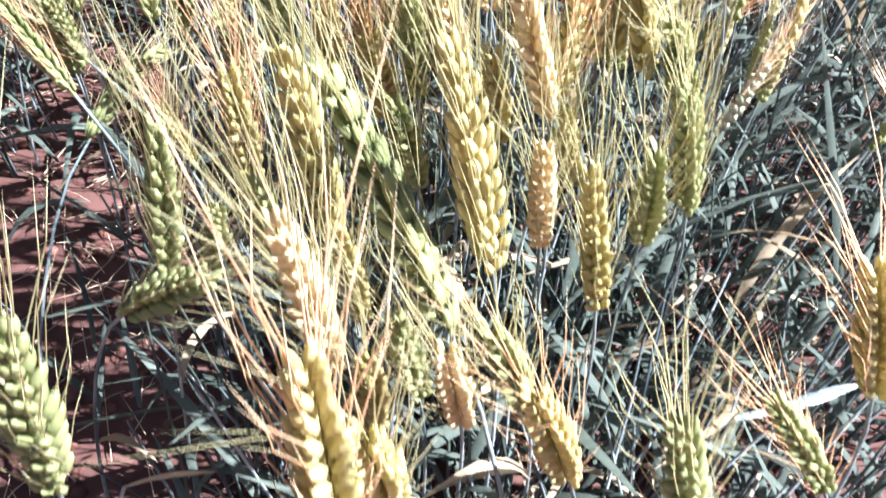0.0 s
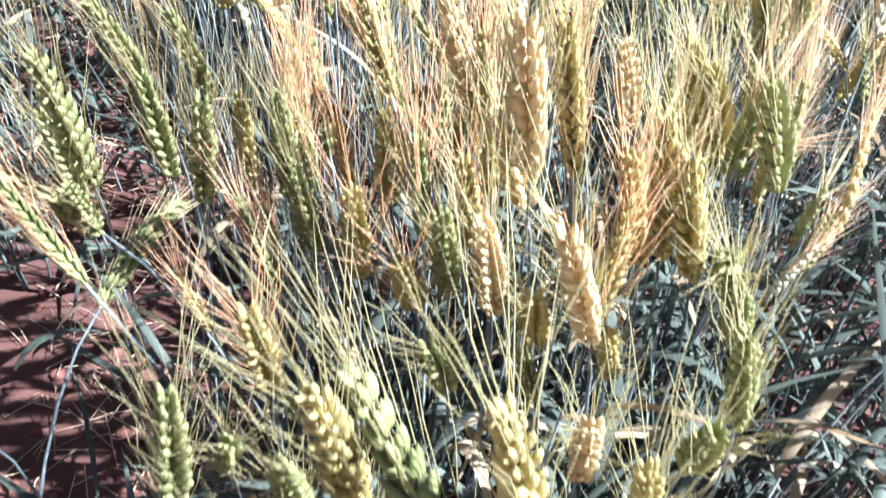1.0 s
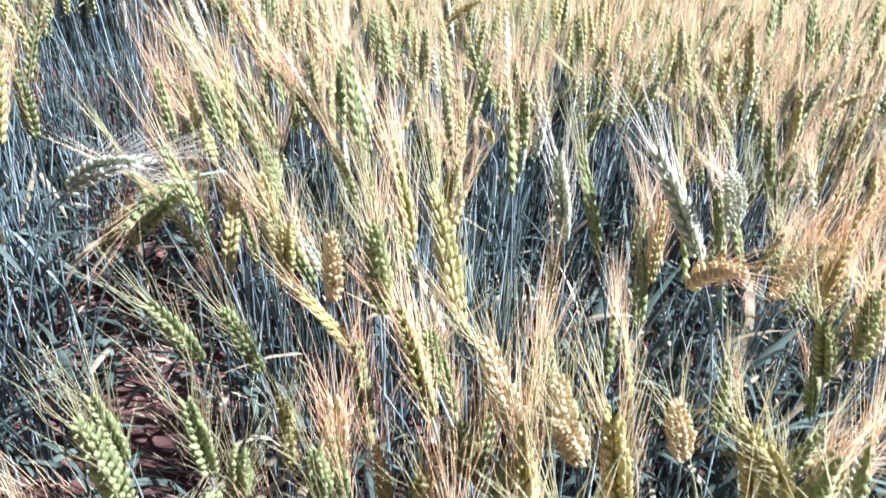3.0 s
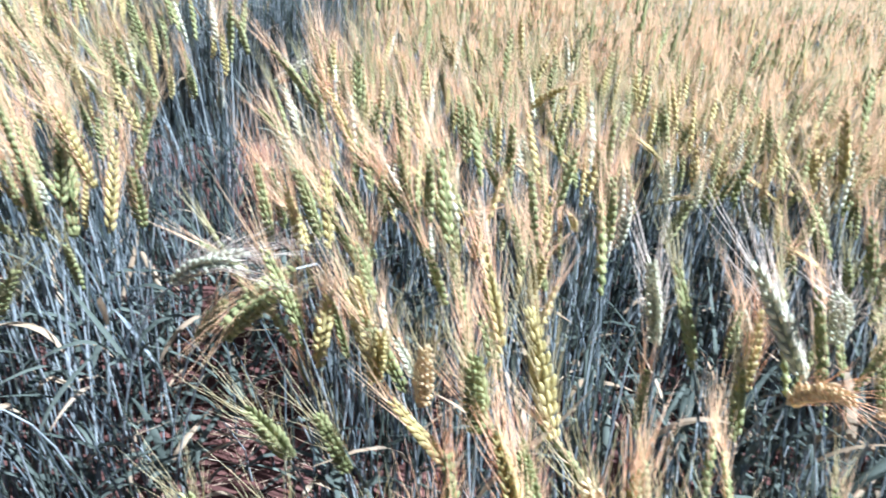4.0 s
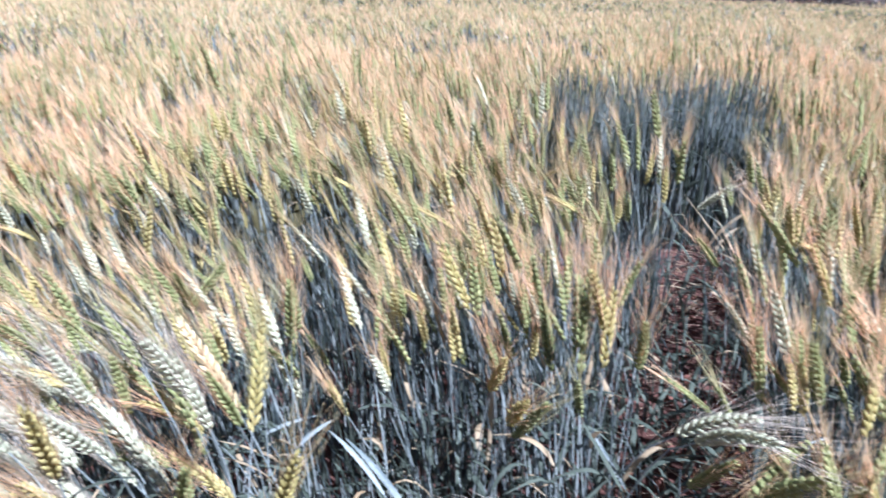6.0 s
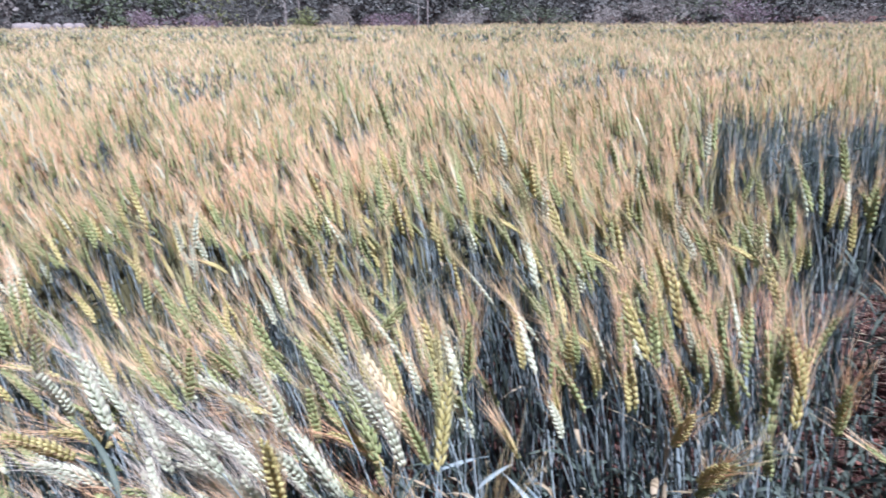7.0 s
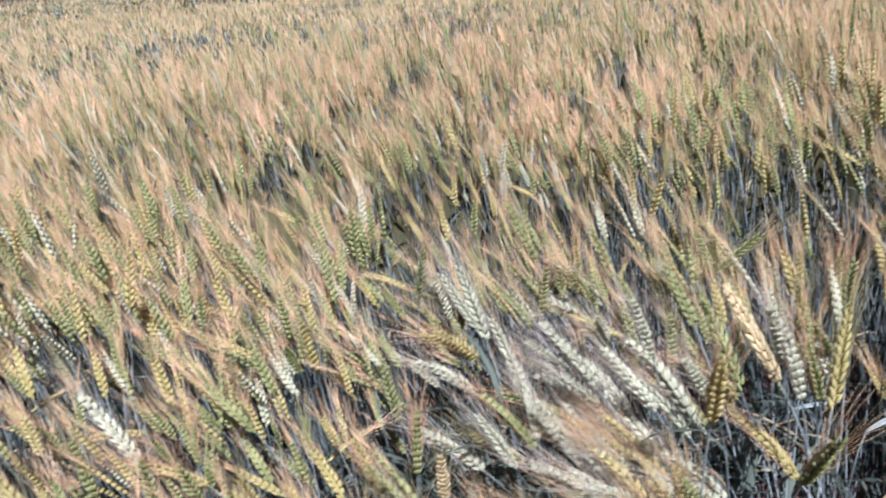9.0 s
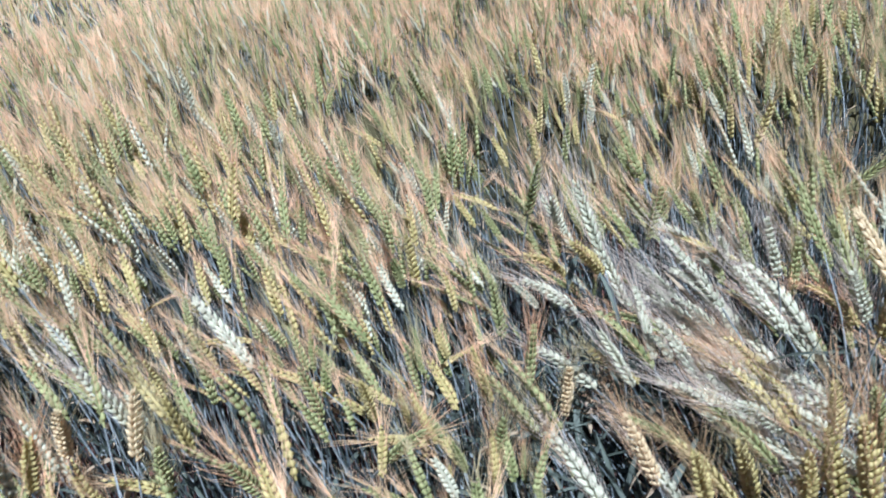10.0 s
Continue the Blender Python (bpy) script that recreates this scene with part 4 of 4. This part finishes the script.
# ---- the stand nearest to the eye, plant by plant ----
rng = np.random.default_rng(12)
near_kinds = [random_plant(rng, 0, 2, (0, 3, 2, 3, 4, 6, 2)[i % 7]) for i in range(14)]
originals = [wheat_plant(b, "bearded wheat plant with bluish stem rising from red soil", False) for b in near_kinds]
x, y = sown(rng, 470, 0.35, 1.25, 5, 235)
far_enough = segment_distance(x, y, [(0.05, -0.1), (0.05, 0.2)]) > 0.75
x, y = x[far_enough][:70], y[far_enough][:70]
a, r = rng.uniform(0, 6.283, 24), np.sqrt(rng.random(24))
x, y = np.append(x, 0.05 + 0.13 * r * np.cos(a)), np.append(y, 0.64 + 0.20 * r * np.sin(a))
hs = height_at(x, y)
lx, ly = lean_at(x, y)
for i in range(len(x)):
    tilt = Vector((lx[i] + rng.normal(0, 0.05), ly[i] + rng.normal(0, 0.05), EAR_TOP)).to_track_quat("Z", "Y").to_matrix().to_4x4()
    s = hs[i] * rng.normal(0.98, 0.06)
    m = pose(x[i], y[i], float(ground_height(x[i], y[i])) - 0.01) @ tilt @ Matrix.Rotation(WIND + rng.normal(0, 0.9), 4, "Z") @ Matrix.Diagonal((s, s, s, 1))
    if i < len(originals):
        originals[i].matrix_basis = m
    else:
        copy_thing(originals[i % len(originals)], m)

# ---- low leaves round the feet of the crop ----
def blades(x, y, low, high):
    """Single wheat blades that spring from between the given heights."""
    b = Bag()
    for px, py in zip(x, y):
        a = rng.uniform(0, 6.283)
        way = np.array((math.cos(a), math.sin(a), 0))
        g = float(ground_height(px, py))
        curve = leaf_curve(rng, np.array((px, py, g + rng.uniform(low, high))), way, rng.uniform(0.12, 0.28), rng.uniform(0.05, 0.8), 6)
        curve[:, 2] = np.maximum(curve[:, 2], g + 0.012)
        wide = rng.uniform(0.006, 0.013) * np.array([max(0.06, q) for q in np.sin(np.linspace(0.5, 3.1, 6))])
        ribbon(b, curve, wide, np.cross(way, (0, 0, 1)) + rng.normal(0, 0.3, 3), rng.uniform(0.1, 0.6), M_DRY if rng.random() < 0.09 else M_LEAF)
    ob = new("wheat_leaves", bag_mesh("wheat_leaves", b))
    return tagged(ob, "low blue-green and withered wheat blades over the soil", "leaves", kind="stuff")


rng = np.random.default_rng(13)
x, y = sown(rng, 3000, 0.2, 2.6, 5, 225)
few = ((x > -0.1) | (rng.random(len(x)) < 0.15)) & (segment_distance(x, y, [(-0.28, 0.45), (-0.42, 0.85)]) > 0.13)
blades(x[few], y[few], 0.0, 0.16)


def bare_stems(x, y, low=0.34, high=0.50):
    """Straight side shoots and stripped stems that stand among the ears."""
    b = Bag()
    hs = height_at(x, y)
    lx, ly = lean_at(x, y)
    for k in range(len(x)):
        h = rng.uniform(low, high) * hs[k]
        dx, dy = 0.7 * lx[k] + rng.normal(0, 0.035), 0.7 * ly[k] + rng.normal(0, 0.035)
        z = float(ground_height(x[k], y[k])) - 0.01
        # Leaf colour on nearly half the stems darkens the stand in place of shade.
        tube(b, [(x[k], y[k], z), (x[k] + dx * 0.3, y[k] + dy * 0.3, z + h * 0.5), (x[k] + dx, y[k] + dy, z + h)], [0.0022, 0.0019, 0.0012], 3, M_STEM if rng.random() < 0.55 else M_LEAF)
    ob = new("wheat_stems", bag_mesh("wheat_stems", b))
    return tagged(ob, "straight bluish wheat stems packed close together", "stems", kind="stuff")


bare_stems(*sown(rng, 4200, 0.8, 2.1, 60, 205))
f = rng.uniform(0, 4.2, 520)
k = f.astype(int)
ends = np.array(STRIP)
p = ends[k] + (ends[k + 1] - ends[k]) * (f % 1)[:, None] + rng.normal(0, 0.085, (520, 2)) - (0.05, 0.0)
p = p[((p[:, 1] > 0.98) & (rng.random(520) < 0.5)) | (rng.random(520) < 0.06)]
blades(p[:, 0], p[:, 1], 0.0, 0.12)
bare_stems(p[:60, 0] - 0.06, p[:60, 1], 0.16, 0.36)
a, r = rng.uniform(0, 6.283, 420), np.sqrt(rng.random(420))
x, y = -1.24 + 0.27 * r * np.cos(a), 0.24 + 0.36 * r * np.sin(a)
bare_stems(x[:260], y[:260], 0.2, 0.42)
blades(x, y, 0.0, 0.25)
x, y = rng.uniform(-0.16, 0.5, 420), rng.uniform(0.30, 0.85, 420)
bare_stems(x, y, 0.16, 0.40)
blades(x[:300], y[:300], 0.02, 0.26)
x, y = rng.uniform(0.12, 0.75, 420), rng.uniform(0.45, 1.25, 420)
blades(x, y, 0.05, 0.34)
bare_stems(x[:110], y[:110], 0.2, 0.42)
a, r = rng.uniform(0, 6.283, 150), np.sqrt(rng.random(150))
blades(0.25 + 0.20 * r * np.cos(a), 1.3 + 0.22 * r * np.sin(a), 0.0, 0.2)
a, r = rng.uniform(0, 6.283, 1600), np.sqrt(rng.random(1600))
x, y = -1.40 + 0.48 * r * np.cos(a), 2.95 + 0.27 * r * np.sin(a)
bare_stems(x[:1300], y[:1300], 0.46, 0.70)
blades(x[:520], y[:520], 0.1, 0.45)

f = rng.uniform(4.2, 7.0, 110)
k = f.astype(int)
p = ends[k] + (ends[k + 1] - ends[k]) * (f % 1)[:, None] + rng.normal(0, 0.12, (110, 2))
blades(p[:, 0], p[:, 1], 0.0, 0.14)
bare_stems(p[:40, 0], p[:40, 1], 0.10, 0.34)
x, y = rng.uniform(-1.08, -0.55, 420), rng.uniform(0.62, 1.02, 420)
edge = y > 0.62 + 0.45 * (x + 1.08)
x, y = x[edge], y[edge]
bare_stems(x[:240], y[:240], 0.14, 0.36)
blades(x[120:180], y[120:180], 0.0, 0.2)

# ---- single broad leaves that stand out against the stems ----
BROAD_LEAVES = [
    (-1.196, 0.733, 0.325, -1.139, 0.833, 0.355),
    (-0.930, 0.779, 0.319, -1.038, 0.761, 0.404),
    (-0.858, 1.037, 0.291, -0.905, 1.086, 0.393),
    (-0.625, 1.052, 0.312, -0.711, 1.072, 0.382),
    (-0.993, 0.656, 0.450, -0.975, 0.712, 0.477),
    (-0.830, 0.736, 0.334, -0.953, 0.716, 0.451),
    (0.296, 0.343, 0.300, 0.413, 0.374, 0.320),
    (-1.839, -0.328, 0.400, -1.799, -0.280, 0.420),
]
DRY_LEAVES = [
    (-0.992, 1.043, 0.413, -1.072, 1.067, 0.547),
    (-0.790, 1.267, 0.384, -0.736, 1.247, 0.317),
    (-0.834, 1.148, 0.403, -0.973, 1.146, 0.584),
    (-0.856, 0.968, 0.283, -0.905, 1.044, 0.429),
    (-1.156, -0.044, 0.360, -1.183, -0.080, 0.380),
    (-2.740, -0.549, 0.500, -2.658, -0.444, 0.520),
    (-0.147, 0.248, 0.300, -0.089, 0.251, 0.320),
    (0.377, 0.545, 0.330, 0.407, 0.436, 0.350),
]


def broad_leaf(row, mat, label):
    """A long folded blade on its own short shoot: it rises from the soil, bends over and runs out to a point."""
    base, tip = np.array(row[:3]), np.array(row[3:])
    way = tip - base
    n = np.linalg.norm(way)
    foot = np.array((base[0] - way[0] * 0.5, base[1] - way[1] * 0.5, 0.0))
    foot[2] = float(ground_height(foot[0], foot[1])) - 0.01
    root = tagged(new("wheat_leaf"), label, "leaf", "single leaves among the stems")
    b = Bag()
    tube(b, hermite(foot, np.array((0, 0, 0.5 * (base[2] - foot[2]))), base, way * 0.6, 7), np.linspace(0.002, 0.0012, 7), 4, M_STEM)
    part("stem", bag_mesh("stem", b), root)
    b = Bag()
    curve = hermite(base, way * 1.1 + (*rng.normal(0, 0.3 * n, 2), 0.35 * n), tip, way * 0.9 - np.array((0, 0, 0.3 * n)), 11)
    wide = rng.uniform(0.007, 0.011) * np.sin(np.linspace(0.35, 3.1, 11)) * rng.uniform(0.85, 1.1, 11) + 0.0006
    ribbon(b, curve, wide, np.cross(way, (0, 0, 1)) + rng.normal(0, 0.3 * n, 3), rng.uniform(0.3, 0.8), mat)
    part("blade", bag_mesh("blade", b), root)
    return root


rng = np.random.default_rng(15)
for row in BROAD_LEAVES:
    broad_leaf(row, M_STEM, "broad folded blue-green wheat leaf among the stems")
for row in DRY_LEAVES:
    broad_leaf(row, M_DRY, "withered straw-coloured wheat leaf hanging among the stems")

# ---- the standing crop as a mass ----
rng = np.random.default_rng(14)
mid_kinds = [merged(random_plant(rng, 1, 1 + i % 2, i)) for i in range(28)]
far_kinds = [merged(random_plant(rng, 2, i % 2, i)) for i in range(21)]
tufts = [clump(rng, 3, 0.06, 0.50, 0.016, i) for i in range(14)]
wide_tufts = [clump(rng, 3, 0.16, 0.50, 0.028, i) for i in range(14)]
x, y = sown(rng, 340, 0.75, 1.2, 20, 235)
stuff_wheat("wheat_stand", "dense bearded wheat with bluish stems and golden awns", rng, x, y, mid_kinds)
x, y = sown(rng, 4300, 1.15, 2.5, 25, 225, 0.85)
stuff_wheat("wheat_stand", "dense bearded wheat with bluish stems and golden awns", rng, x, y, mid_kinds)
x, y = sown(rng, 12500, 2.45, 5.4, 38, 205, 0.7)
stuff_wheat("wheat_field", "dense ripening wheat with peach-gold awns", rng, x, y, far_kinds)
x, y = sown(rng, 11500, 5.3, 14, 45, 205, 0.4)
stuff_wheat("wheat_field", "ripening wheat field with peach-gold tops", rng, x, y, tufts)
x, y = sown(rng, 9500, 13.5, 46, 50, 205, 0.3)
stuff_wheat("wheat_field", "distant ripening wheat field", rng, x, y, wide_tufts, 1.3)
